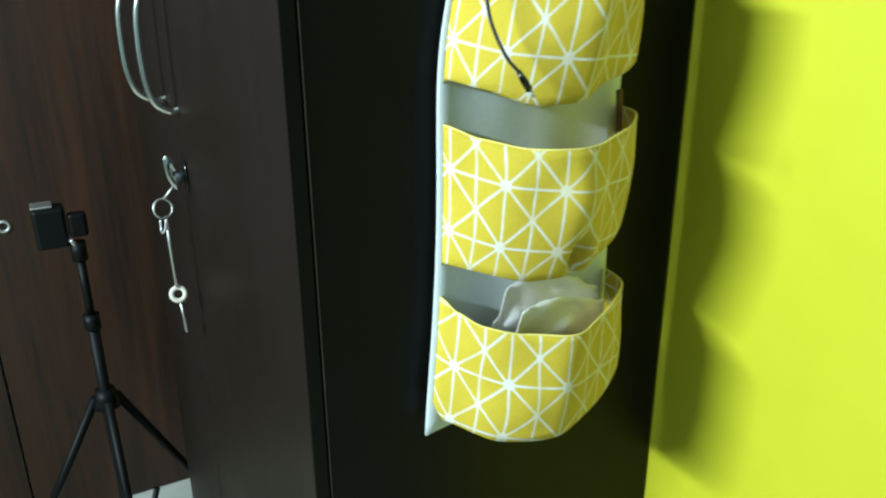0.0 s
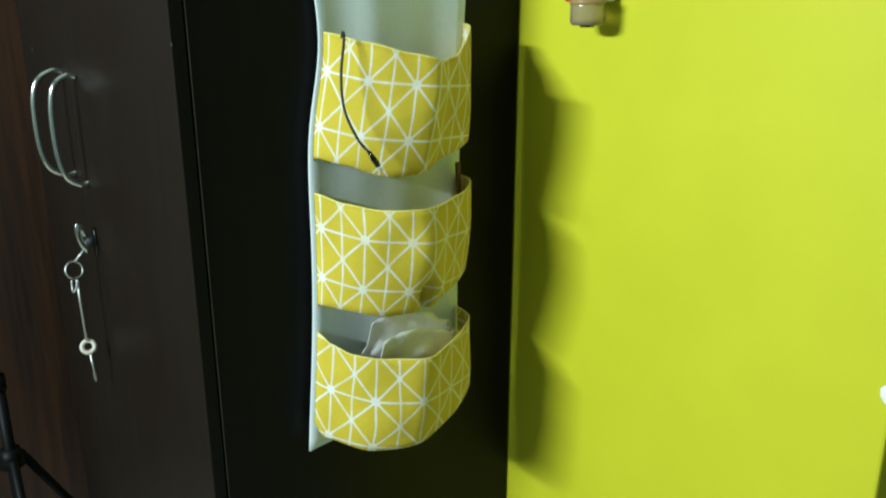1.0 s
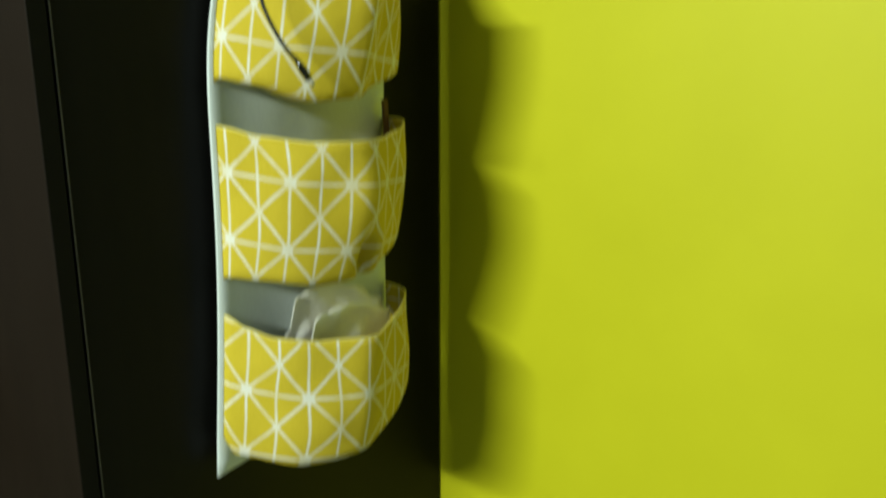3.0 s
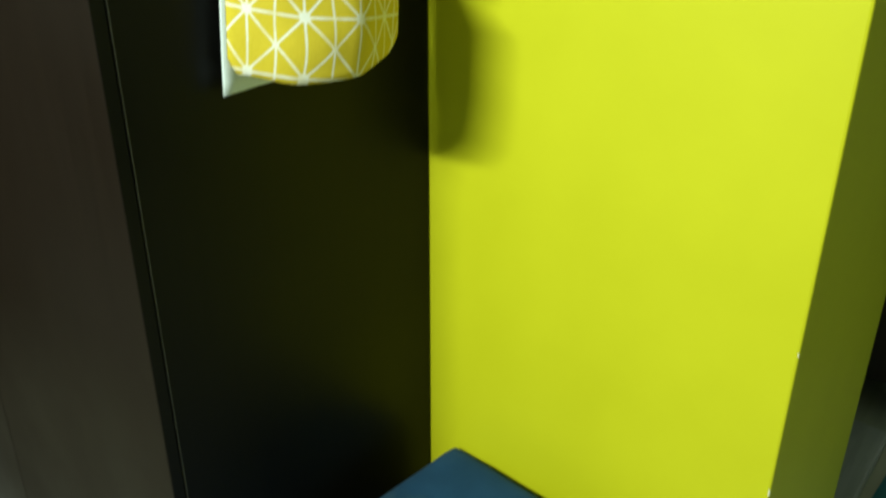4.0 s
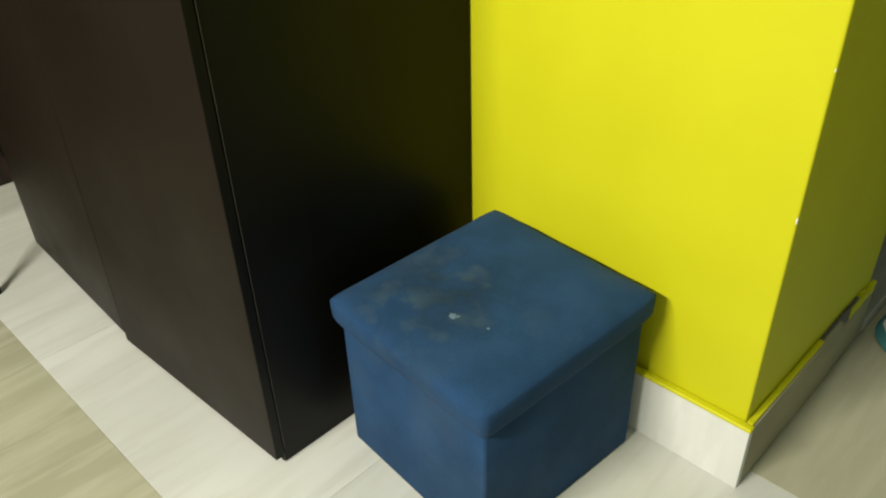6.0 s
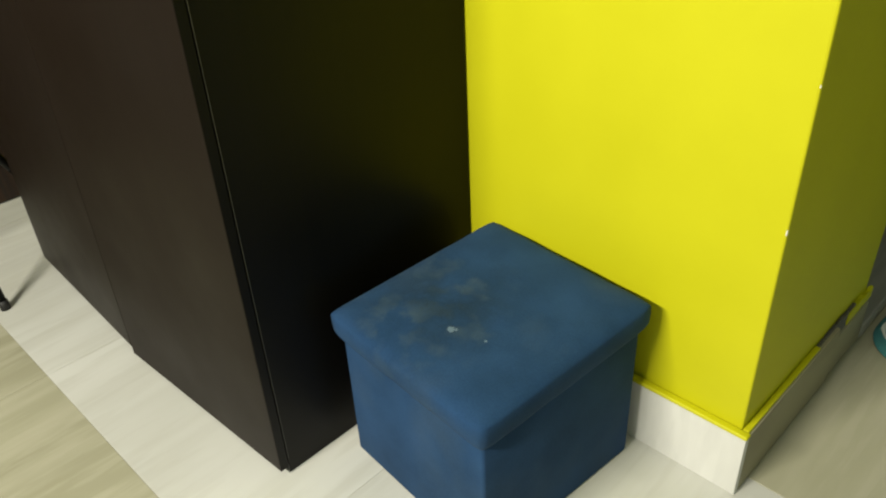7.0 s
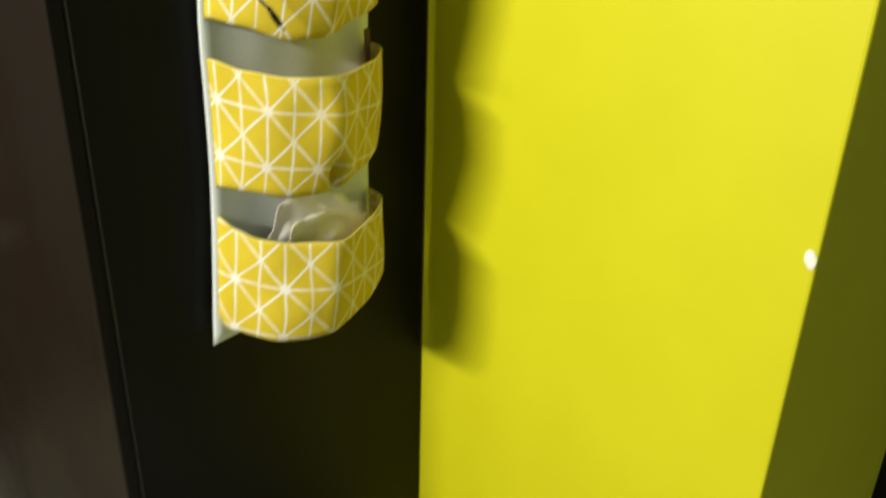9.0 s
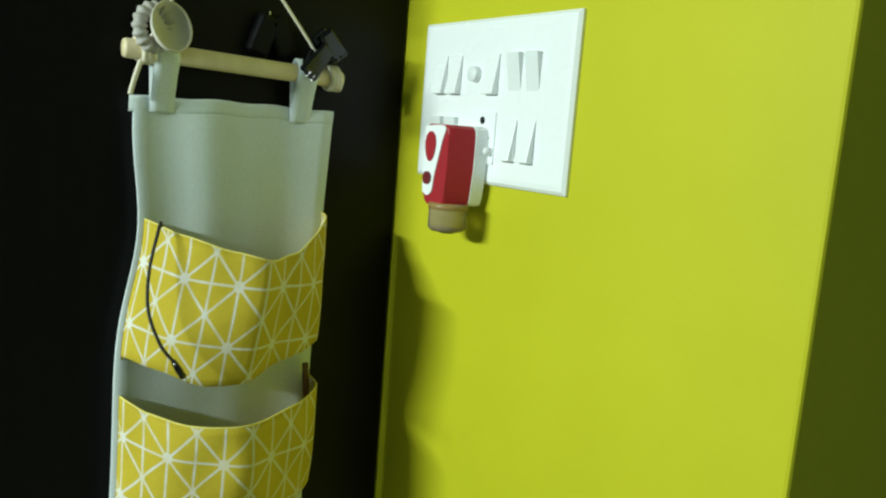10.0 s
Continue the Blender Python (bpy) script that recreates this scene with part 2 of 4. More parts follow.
M_RED = plain("red_plastic", (0.32, 0.008, 0.020), 0.42, vary=0.06, relief=0)
M_DARKRED = plain("dark_red_plastic", (0.13, 0.008, 0.014), 0.3, vary=0.06, relief=0)
M_BOTTLE = bottle_glass()
M_CHROME = plain("chrome", (0.75, 0.75, 0.73), 0.16, 1.0, vary=0.05, relief=0)
M_STEEL = plain("dull_steel", (0.62, 0.62, 0.60), 0.46, 1.0, vary=0.1, relief=0)
M_FILM = clear_film()
M_TEAL = plain("teal_pile", (0.040, 0.185, 0.190), 0.95, vary=0.25, scale=60, relief=0.6)
M_PILE = plain("white_pile", (0.52, 0.56, 0.52), 0.95, vary=0.15, scale=60, relief=0.6)
M_PLASTER = plain("bare_plaster", (0.78, 0.76, 0.68), 0.9)
M_BROWN = plain("plain_brown", (0.10, 0.045, 0.015), 0.7)
M_AMBER = plain("amber_plastic", (0.30, 0.20, 0.07), 0.3)
M_STAIN = plain("dried_spill", (0.10, 0.16, 0.23), 0.9)
M_MORTAR = plain("rough_mortar", (0.13, 0.125, 0.11), 0.95, vary=0.4, relief=0.8)
# skirting stone with dust, and the unlit side's shade put in its colour
M_SKIRT_SHADED = marble("shaded_dusty_stone", (0.36, 0.335, 0.225), (0.29, 0.27, 0.18), (0.24, 0.22, 0.15), 0.4, 0.7, 0.1)
M_GLOW = glow()


# ---------------------------------------------------------------- mesh tools
def part(name, bm, material, parent=None, label="", smooth=False):
    me = bpy.data.meshes.new(name)
    bmesh.ops.recalc_face_normals(bm, faces=bm.faces)
    bm.to_mesh(me)
    bm.free()
    me.materials.append(material)
    if smooth:
        me.polygons.foreach_set("use_smooth", [True] * len(me.polygons))
    ob = new(name, me)
    ob.parent = parent
    if label:
        ob["label"] = label
    return ob


def holder(name, place, label, category, group="", turn=0):
    ob = new(name)
    ob.empty_display_size = 0.05
    ob.matrix_world = pose(*place, 0, 0, turn)
    return tagged(ob, label, category, group)


def box(lo, hi, bevel=0.0, segments=2):
    bm = bmesh.new()
    bmesh.ops.create_cube(bm, size=1)
    for v in bm.verts:
        v.co = Vector([lo[i] + (v.co[i] + 0.5) * (hi[i] - lo[i]) for i in range(3)])
    if bevel:
        bmesh.ops.bevel(bm, geom=list(bm.edges), offset=bevel, segments=segments, affect="EDGES", profile=0.5)
    return bm


def tube(points, radius, sides=10, closed=False, squash=1.0):
    """A round bar along a line of points; radius may be one number or one for each point."""
    bm = bmesh.new()
    pts = [Vector(p) for p in points]
    n = len(pts)
    radii = [radius] * n if isinstance(radius, (int, float)) else radius
    rings, side = [], None
    for i, p in enumerate(pts):
        a = pts[(i - 1) % n] if closed or i else p
        b = pts[(i + 1) % n] if closed or i < n - 1 else p
        d = (b - a).normalized()
        if side is None:
            side = d.orthogonal().normalized()
        side = (side - d * side.dot(d)).normalized()
        up = d.cross(side)
        rings.append([bm.verts.new(p + radii[i] * (math.cos(k * 2 * math.pi / sides) * side + squash * math.sin(k * 2 * math.pi / sides) * up)) for k in range(sides)])
    for i in range(n if closed else n - 1):
        r, q = rings[i], rings[(i + 1) % n]
        for k in range(sides):
            bm.faces.new((r[k], r[(k + 1) % sides], q[(k + 1) % sides], q[k]))
    if not closed:
        bm.faces.new(rings[0])
        bm.faces.new(rings[-1])
    return bm


def smooth_line(points, steps=8, closed=False):
    """Catmull-Rom through the points."""
    pts = [Vector(p) for p in points]
    n, out = len(pts), []
    for i in range(n if closed else n - 1):
        p0, p1, p2, p3 = (pts[(i + k) % n] if closed else pts[min(max(i + k, 0), n - 1)] for k in (-1, 0, 1, 2))
        for s in range(steps):
            t = s / steps
            out.append(0.5 * (2 * p1 + (p2 - p0) * t + (2 * p0 - 5 * p1 + 4 * p2 - p3) * t * t + (3 * p1 - p0 - 3 * p2 + p3) * t ** 3))
    if not closed:
        out.append(pts[-1])
    return out


def ring(centre, axis, radius, thick, count=24, sides=8):
    a = Vector(axis).normalized()
    u = a.orthogonal().normalized()
    w = a.cross(u)
    return tube([Vector(centre) + radius * (math.cos(k * 2 * math.pi / count) * u + math.sin(k * 2 * math.pi / count) * w) for k in range(count)], thick, sides, True)


def sheet(grid, thick=0.0, uv=None):
    """A cloth from rows of points, with a thickness along its normals."""
    bm = bmesh.new()
    rows, cols = len(grid), len(grid[0])
    vs = [[bm.verts.new(p) for p in line] for line in grid]
    lay = bm.loops.layers.uv.new("cloth") if uv else None
    for i in range(rows - 1):
        for j in range(cols - 1):
            f = bm.faces.new((vs[i][j], vs[i][j + 1], vs[i + 1][j + 1], vs[i + 1][j]))
            if uv:
                for loop, (a, b) in zip(f.loops, ((i, j), (i, j + 1), (i + 1, j + 1), (i + 1, j))):
                    loop[lay].uv = uv[a][b]
    if thick:
        bm.normal_update()
        bmesh.ops.solidify(bm, geom=list(bm.faces), thickness=thick)
    return bm


def prism(outline, z0, z1, bevel=0.0):
    """An upright solid over a closed outline in x and y."""
    bm = bmesh.new()
    f = bm.faces.new([bm.verts.new((x, y, z0)) for x, y in outline])
    up = bmesh.ops.extrude_face_region(bm, geom=[f])
    bmesh.ops.translate(bm, vec=(0, 0, z1 - z0), verts=[g for g in up["geom"] if isinstance(g, bmesh.types.BMVert)])
    if bevel:
        bmesh.ops.bevel(bm, geom=list(bm.edges), offset=bevel, segments=2, affect="EDGES")
    return bm


def moved(bm, m):
    bm.transform(m)
    return bm


# ---------------------------------------------------------------- the room
def lump(lo, hi, rough):
    """A rough slab of hardened paint or mortar."""
    bm = box(lo, hi)
    bmesh.ops.subdivide_edges(bm, edges=list(bm.edges), cuts=7, use_grid_fill=True)
    for v in bm.verts:
        n = noise.noise(v.co * 70)
        v.co.z += rough * (n + 0.5 * noise.noise(v.co * 190))
        v.co.x = max(lo[0], v.co.x + 0.3 * rough * n)
    return bm


def structure(name, bm, material, label, category):
    return tagged(part(name, bm, material), label, category, kind="structure")


WEST, EAST, SOUTH, NORTH, HIGH = -1.208, 2.60, -2.34, 2.10, 2.75
END_X, END_Y = 0.490, 0.440

floor = structure("floor", box((WEST - 0.1, SOUTH - 0.1, -0.12), (EAST + 0.1, NORTH + 0.1, -0.0008)), M_GROUT, "tiled marble floor with thin grey joints", "floor")
# ceiling and outer walls are added to close the room and bounce light
structure("ceiling", box((WEST - 0.1, SOUTH - 0.1, HIGH), (EAST + 0.1, NORTH + 0.1, HIGH + 0.1)), M_CEIL, "plain pale ceiling out of view, tinted for its bounce light", "ceiling")
wall = structure("wall_north", box((WEST, 0.0, -0.009), (END_X, END_Y, HIGH), 0.003), M_PAINT, "lime yellow painted wall ending in a chipped corner", "wall")
structure("wall_south", box((WEST - 0.1, SOUTH - 0.1, -0.009), (EAST + 0.1, SOUTH, HIGH)), M_ROOM, "added pale blue-green wall out of view, tinted for its bounce light", "wall")
structure("wall_east", box((EAST, SOUTH, -0.009), (EAST + 0.1, NORTH, HIGH)), M_ROOM, "added pale blue-green wall out of view, tinted for its bounce light", "wall")
structure("wall_far", box((WEST - 0.1, NORTH, -0.009), (EAST + 0.1, NORTH + 0.1, HIGH)), M_ROOM, "added pale blue-green wall closing the space beyond the corner", "wall")
structure("wall_west", box((WEST - 0.14, SOUTH, -0.009), (WEST - 0.04, NORTH, HIGH)), M_ROOM, "added pale blue-green wall behind the wooden door", "wall")
structure("wall_passage", box((WEST, END_Y, -0.009), (-0.62, NORTH, HIGH)), M_ROOM, "added plain wall closing the passage", "wall")

# chips along the painted corner
for z, r in ((0.425, 0.0022), (0.60, 0.0017), (0.365, 0.0014), (0.78, 0.0013)):
    bm = bmesh.new()
    bmesh.ops.create_icosphere(bm, subdivisions=2, radius=r)
    for v in bm.verts:
        v.co = Vector((v.co.x * 0.6, v.co.y * 0.6, v.co.z * (2.0 + random.random())))
    part("paint_chip", moved(bm, pose(END_X - 0.0015, 0.0015, z)), M_PLASTER, wall)

# skirting of stone with a bead of wall paint along its top
sk = structure("baseboard", box((0.002, -0.012, 0.0), (END_X + 0.012, -0.0005, 0.110), 0.0012), M_SKIRT, "pale grey marble skirting below the lime wall", "skirting")
# darker stone colour carries the shade on this side
sk2 = structure("baseboard_side", box((END_X + 0.0005, 0.0, 0.0), (END_X + 0.012, 0.30, 0.110), 0.0012), M_SKIRT_SHADED, "dusty stone skirting round the corner, its shade in the colour", "skirting")
part("paint_bead", box((0.002, -0.0135, 0.1080), (END_X + 0.0135, -0.0005, 0.1150), 0.0030, 3), M_PAINT, sk, "lime paint slopped over the skirting top")
part("paint_bead", box((END_X + 0.0005, 0.0, 0.1105), (END_X + 0.0095, 0.23, 0.1145), 0.0014), M_PAINT, sk2, "lime paint slopped over the skirting top")
part("broken_piece", box((END_X + 0.0005, 0.305, 0.0), (END_X + 0.010, END_Y, 0.085), 0.004), M_SKIRT_SHADED, sk2, "broken lower piece of skirting")
part("paint_dab", lump((END_X + 0.0005, 0.345, 0.088), (END_X + 0.008, END_Y + 0.004, 0.108), 0.007), M_PAINT, sk2, "dab of lime paint on the bare edge")
part("mortar", lump((END_X + 0.0003, 0.225, 0.084), (END_X + 0.006, 0.37, 0.112), 0.007), M_MORTAR, sk2)
structure("threshold", box((0.36, END_Y + 0.002, 0.0), (END_X + 0.012, 0.84, 0.030), 0.003), M_GREY_TILE, "grey stone threshold at the end of the wall", "threshold")

# wooden door beyond the wardrobe
door = structure("door_1", box((WEST - 0.04, -0.726, 0.004), (WEST, -0.002, 2.08), 0.002), M_WOOD, "red-brown veneered wooden door, closed", "door")
part("keyhole_ring", ring((WEST + 0.002, -0.668, 0.744), (1, 0, 0), 0.011, 0.0035), M_STEEL, door, "round steel keyhole ring", True)
structure("door_2", box((WEST - 0.04, -1.60, 0.004), (WEST, -0.730, 2.08), 0.002), M_WOOD, "second leaf of the red-brown wooden door", "door")
# panel and wall out of view, added; the dark panel dims the wardrobe's reflections
structure("door_lintel", box((WEST - 0.04, -1.60, 2.084), (WEST, -0.002, HIGH)), M_WOOD, "added red-brown panel out of view, keeps the wardrobe's reflections dark", "wall")
structure("wall_west_front", box((WEST - 0.04, SOUTH, -0.009), (WEST, -1.604, HIGH)), M_ROOM, "added pale blue-green wall out of view beside the wooden door", "wall")


# ---------------------------------------------------------------- tube light on the opposite wall
def tube_light():
    e = holder("tube_light", (LAMP[0], SOUTH + 0.031, LAMP[2] + 0.18), "white batten tube light fixed high on the wall", "lamp")
    part("housing", box((-0.40, -0.03, -0.03), (0.40, 0.02, 0.03), 0.006), M_SWITCH, e)
    part("tube", tube([(-0.37, 0.04, 0), (0.37, 0.04, 0)], 0.014, 12), M_GLOW, e, "glowing glass tube", True)
    for x in (-0.38, 0.38):
        part("end_cap", box((x - 0.012, 0.018, -0.018), (x + 0.012, 0.058, 0.018), 0.003), M_SWITCH, e)


tube_light()


# ---------------------------------------------------------------- wardrobe
def d_handle(parent, x, y, reach, z0, z1):
    """A bowed chrome pull, its feet on the door at y."""
    out = y - reach
    line = smooth_line([(x, y, z1), (x, y - reach * 0.35, z1 + 0.001), (x, y - reach * 0.8, z1 - 0.010), (x, out, z1 - 0.034),
                        (x, out - 0.002, (z0 + z1) / 2), (x, out, z0 + 0.034), (x, y - reach * 0.8, z0 + 0.010), (x, y - reach * 0.35, z0 - 0.001), (x, y, z0)], 6)
    h = part("handle", tube(line, 0.0042, 10), M_CHROME, parent, "bowed chrome pull handle", True)
    return h


WR, WF, GAP = -0.836, -0.424, -0.409


def bowed(x, z, hinge, free=-0.420):
    """How far a warped door leaf stands out from the carcass at a place."""
    across = min(1.0, max(0.0, (x - hinge) / (free - hinge)))
    return 0.017 * across * max(0.0, 1 - z / 2.1) ** 0.7


def warped(bm, hinge, free):
    """A door leaf whose free edge has bowed out, most at its lower corner."""
    for axis, places in ((2, [0.15 * k for k in range(1, 14)]), (0, [hinge + (free - hinge) * k / 5 for k in range(1, 5)])):
        for place in places:
            normal = Vector((0, 0, 0))
            normal[axis] = 1.0
            bmesh.ops.bisect_plane(bm, geom=bm.verts[:] + bm.edges[:] + bm.faces[:], plane_co=normal * place, plane_no=normal)
    for v in bm.verts:
        v.co.y -= bowed(v.co.x, v.co.z, hinge, free)
    return bm


def wardrobe():
    w = holder("wardrobe", (0, 0, 0), "tall dark brown laminate wardrobe with two closed doors", "wardrobe")
    part("side_panel", box((-0.018, GAP, 0.0), (0.0, -0.002, 2.10), 0.0012), M_SIDE, w, "glossy side panel, its shade put in the dark colour")
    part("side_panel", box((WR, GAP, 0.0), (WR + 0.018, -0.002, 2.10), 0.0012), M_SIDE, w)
    part("top_panel", box((WR + 0.018, GAP, 2.08), (-0.018, -0.002, 2.10), 0.001), M_FRONT, w)
    part("back_panel", box((WR + 0.018, -0.010, 0.06), (-0.018, -0.002, 2.08)), M_FRONT, w)
    part("bottom_panel", box((WR + 0.018, GAP, 0.06), (-0.018, -0.010, 0.078)), M_FRONT, w)
    part("plinth", box((WR + 0.018, GAP + 0.004, 0.0), (-0.018, GAP + 0.020, 0.06)), M_FRONT, w)
    part("edge_strip", box((-0.0005, GAP + 0.0004, 0.03), (0.0009, GAP + 0.0014, 2.09)), M_EDGE, w, "worn pale edge of the side panel")
    right = part("door", warped(box((-0.420, WF, 0.014), (0.0005, GAP - 0.0018, 2.095), 0.0005), 0.0, -0.420), M_FRONT, w, "closed dark brown laminate door, its lower corner bowed out")
    left = part("door", warped(box((WR, WF - 0.0004, 0.030), (-0.4201, GAP - 0.0018, 2.095), 0.0005), WR, -0.420), M_FRONT, w, "closed dark brown laminate door, hung slightly proud")
    # thin strip added to paint the door edge as dark as the shaded side
    part("edge_shade", box((0.0006, WF + 0.0004, 0.018), (0.0012, GAP - 0.0020, 2.09)), M_SIDE, right, "thin dark strip for the door's shaded edge")
    d_handle(right, -0.388, WF - bowed(-0.388, 1.18, 0.0), 0.0335, 1.104, 1.247)
    d_handle(left, -0.462, WF - 0.0004 - bowed(-0.462, 1.18, WR), 0.0420, 1.106, 1.249)
    lx, ly = -0.388, WF - bowed(-0.388, 1.02, 0.0)
    bm = tube([(lx, ly, 1.020), (lx, ly - 0.003, 1.020)], 0.013, 20)
    bmesh.ops.scale(bm, vec=(0.8, 1, 1.6), verts=bm.verts, space=Matrix.Translation((-lx, -ly, -1.020)))
    part("lock_plate", bm, M_BLACK, right, "small dark lock plate", True)
    part("lock_barrel", tube([(lx, ly, 1.022), (lx, ly - 0.014, 1.022)], 0.006, 16), M_RUBBER, right, "", True)
    for z, r in ((1.30, 0.002), (0.61, 0.0016), (0.48, 0.0013), (0.75, 0.0015)):
        bm = bmesh.new()
        bmesh.ops.create_icosphere(bm, subdivisions=1, radius=r)
        bmesh.ops.scale(bm, vec=(0.6, 0.6, 2.2), verts=bm.verts)
        part("edge_chip", moved(bm, pose(0.0, WF + 0.001, z)), M_EDGE, right)
    for x, z, r, leaf in ((-0.094, 1.373, 0.0030, right), (-0.064, 1.357, 0.0022, right), (-0.724, 1.268, 0.0040, left), (-0.20, 0.92, 0.0020, right)):
        bm = bmesh.new()
        bmesh.ops.create_icosphere(bm, subdivisions=2, radius=r)
        bmesh.ops.scale(bm, vec=(0.5, 0.08, 1.3), verts=bm.verts)
        part("scuff", moved(bm, pose(x, WF - (0.0004 + bowed(x, z, WR) if leaf is left else bowed(x, z, 0.0)), z, 0, 25, 0)), M_EDGE, leaf, "pale scuff")
    return w


wardrobe()


def key_bunch():
    x, y = -0.388, WF - 0.031
    k = holder("key_chain", (x, y, 1.02), "steel key in the lock with a long hanging key chain", "keys")
    part("lock_key", box((-0.002, 0.004, 0.004), (0.002, 0.018, 0.010), 0.0008), M_RUBBER, k, "dark shank of the key in the lock")
    bm = ring((0, 0, 0), (1, 0, 0), 0.0056, 0.0034, 24)
    bmesh.ops.scale(bm, vec=(0.55, 0.85, 2.6), verts=bm.verts)
    bm.transform(pose(0, 0.004, 0.008, 12, 0, 0))
    bow = part("key_bow", bm, M_CHROME, k, "bright steel bow of the key in the lock", True)
    part("bow_plate", moved(box((-0.0008, -0.004, -0.010), (0.0008, 0.004, 0.010), 0.0007), pose(0, 0.004, 0.008, 12, 0, 0)), M_STEEL, bow)
    part("bow_ring", tube([(0, 0.004, -0.008), (-0.001, -0.002, -0.016), (-0.002, -0.010, -0.024)], 0.0016, 8), M_STEEL, k, "", True)
    part("split_ring", ring((-0.002, -0.012, -0.036), (1, 0.3, 0.3), 0.012, 0.0014), M_STEEL, k, "", True)
    part("hook_link", tube(smooth_line([(-0.002, -0.010, -0.046), (0.0, -0.012, -0.060), (-0.004, -0.016, -0.068), (-0.012, -0.016, -0.066), (-0.014, -0.015, -0.054)], 5), 0.0016, 8), M_STEEL, k, "", True)
    part("strap", tube([(-0.001, -0.010, -0.046), (-0.001, -0.010, -0.085), (0.0, -0.009, -0.142)], 0.0020, 8), M_STEEL, k, "thin pale strap", True)
    part("tag_ring", ring((0.0, -0.008, -0.152), (1, -0.25, 0.45), 0.0085, 0.0034), M_SPOON, k, "pale round key tag with a hole", True)
    part("long_key", tube([(0.001, -0.007, -0.162), (0.003, -0.004, -0.206)], 0.0016, 8), M_STEEL, k, "", True)
    part("key_bit", box((-0.006, -0.006, -0.206), (0.004, -0.003, -0.194), 0.0006), M_STEEL, k)


key_bunch()


# ---------------------------------------------------------------- storage ottoman
def ottoman():
    e = holder("storage_ottoman", (0.191, -0.173, 0.0), "blue suede storage cube with a stained lid in the corner", "ottoman", turn=-4.7)
    bm = box((-0.141, -0.146, 0.0), (0.141, 0.146, 0.236), 0.005, 3)
    part("body", bm, M_SUEDE, e, "", True)
    # lid: a soft cushion over a turned-down rim
    n, half, top = 28, 0.1555, 0.269
    grid = []
    for i in range(n + 1):
        line = []
        for j in range(n + 1):
            a, b = -1 + 2 * i / n, -1 + 2 * j / n
            puff = 0.005 * (1 - a ** 4) * (1 - b ** 4) - 0.0040 * (max(abs(a), abs(b)) ** 24)
            dent = 0.0015 * noise.noise(Vector((a * 3, b * 3, 0)))
            line.append((a * half, b * half, top - 0.003 + puff + dent))
        grid.append(line)
    bm = bmesh.new()
    vs = [[bm.verts.new(p) for p in line] for line in grid]
    for i in range(n):
        for j in range(n):
            bm.faces.new((vs[i][j], vs[i + 1][j], vs[i + 1][j + 1], vs[i][j + 1]))
    rim = [vs[i][0] for i in range(n + 1)] + [vs[n][j] for j in range(1, n + 1)] + [vs[i][n] for i in range(n - 1, -1, -1)] + [vs[0][j] for j in range(n - 1, 0, -1)]
    levels = [rim]
    for drop, out in ((0.004, 0.0018), (0.016, 0.0022), (0.032, 0.0012), (0.037, -0.001)):
        levels.append([bm.verts.new((v.co.x * (1 + out / half), v.co.y * (1 + out / half), top - 0.006 - drop + 0.0012 * noise.noise(v.co * 22))) for v in rim])
    levels.append([bm.verts.new((v.co.x * 0.95, v.co.y * 0.95, top - 0.042)) for v in rim])
    for lo, hi in zip(levels, levels[1:]):
        for k in range(len(rim)):
            bm.faces.new((lo[k], lo[(k + 1) % len(rim)], hi[(k + 1) % len(rim)], hi[k]))
    bm.faces.new(levels[-1])
    # rounded corners
    for v in bm.verts:
        c = max(0, abs(v.co.x) / half - 0.90) * max(0, abs(v.co.y) / half - 0.90) * 100
        v.co.x -= math.copysign(0.0024 * c, v.co.x)
        v.co.y -= math.copysign(0.0024 * c, v.co.y)
    bmesh.ops.scale(bm, vec=(0.965, 1, 1), verts=bm.verts)
    bm.transform(pose(0, -0.155, top - 0.04) @ pose(0, 0, 0, 2.3) @ pose(0, 0.155, 0.04 - top))
    lid = part("lid", bm, M_SUEDE, e, "padded blue suede lid with pale smudges", True)
    for x, y, r in ((0.003, -0.070, 0.0052), (0.0085, -0.066, 0.0026), (0.052, -0.055, 0.0018)):
        bm = bmesh.new()
        bmesh.ops.create_icosphere(bm, subdivisions=2, radius=r)
        for v in bm.verts:
            v.co = Vector((v.co.x * (0.5 + 0.9 * random.random()), v.co.y * (0.5 + 0.9 * random.random()), v.co.z * 0.10))
        part("stain", moved(bm, pose(x, y, top + 0.0021 + 0.0402 * (y + 0.155))), M_STAIN, lid, "small crusted white stain")


ottoman()


# ---------------------------------------------------------------- hanging organiser
ORG_X = 0.010


def back_edge(z):
    """Left and right edge of the backing cloth at a height."""
    f = (1.416 - z) / (1.416 - 0.848)
    left = -0.287 - 0.028 * f - 0.004 * math.sin(f * math.pi * 2.2) + 0.016 * math.exp(-((z - 1.298) / 0.072) ** 2)
    right = -0.093 - 0.006 * math.sin(f * math.pi) - 0.008 * f
    return left, right


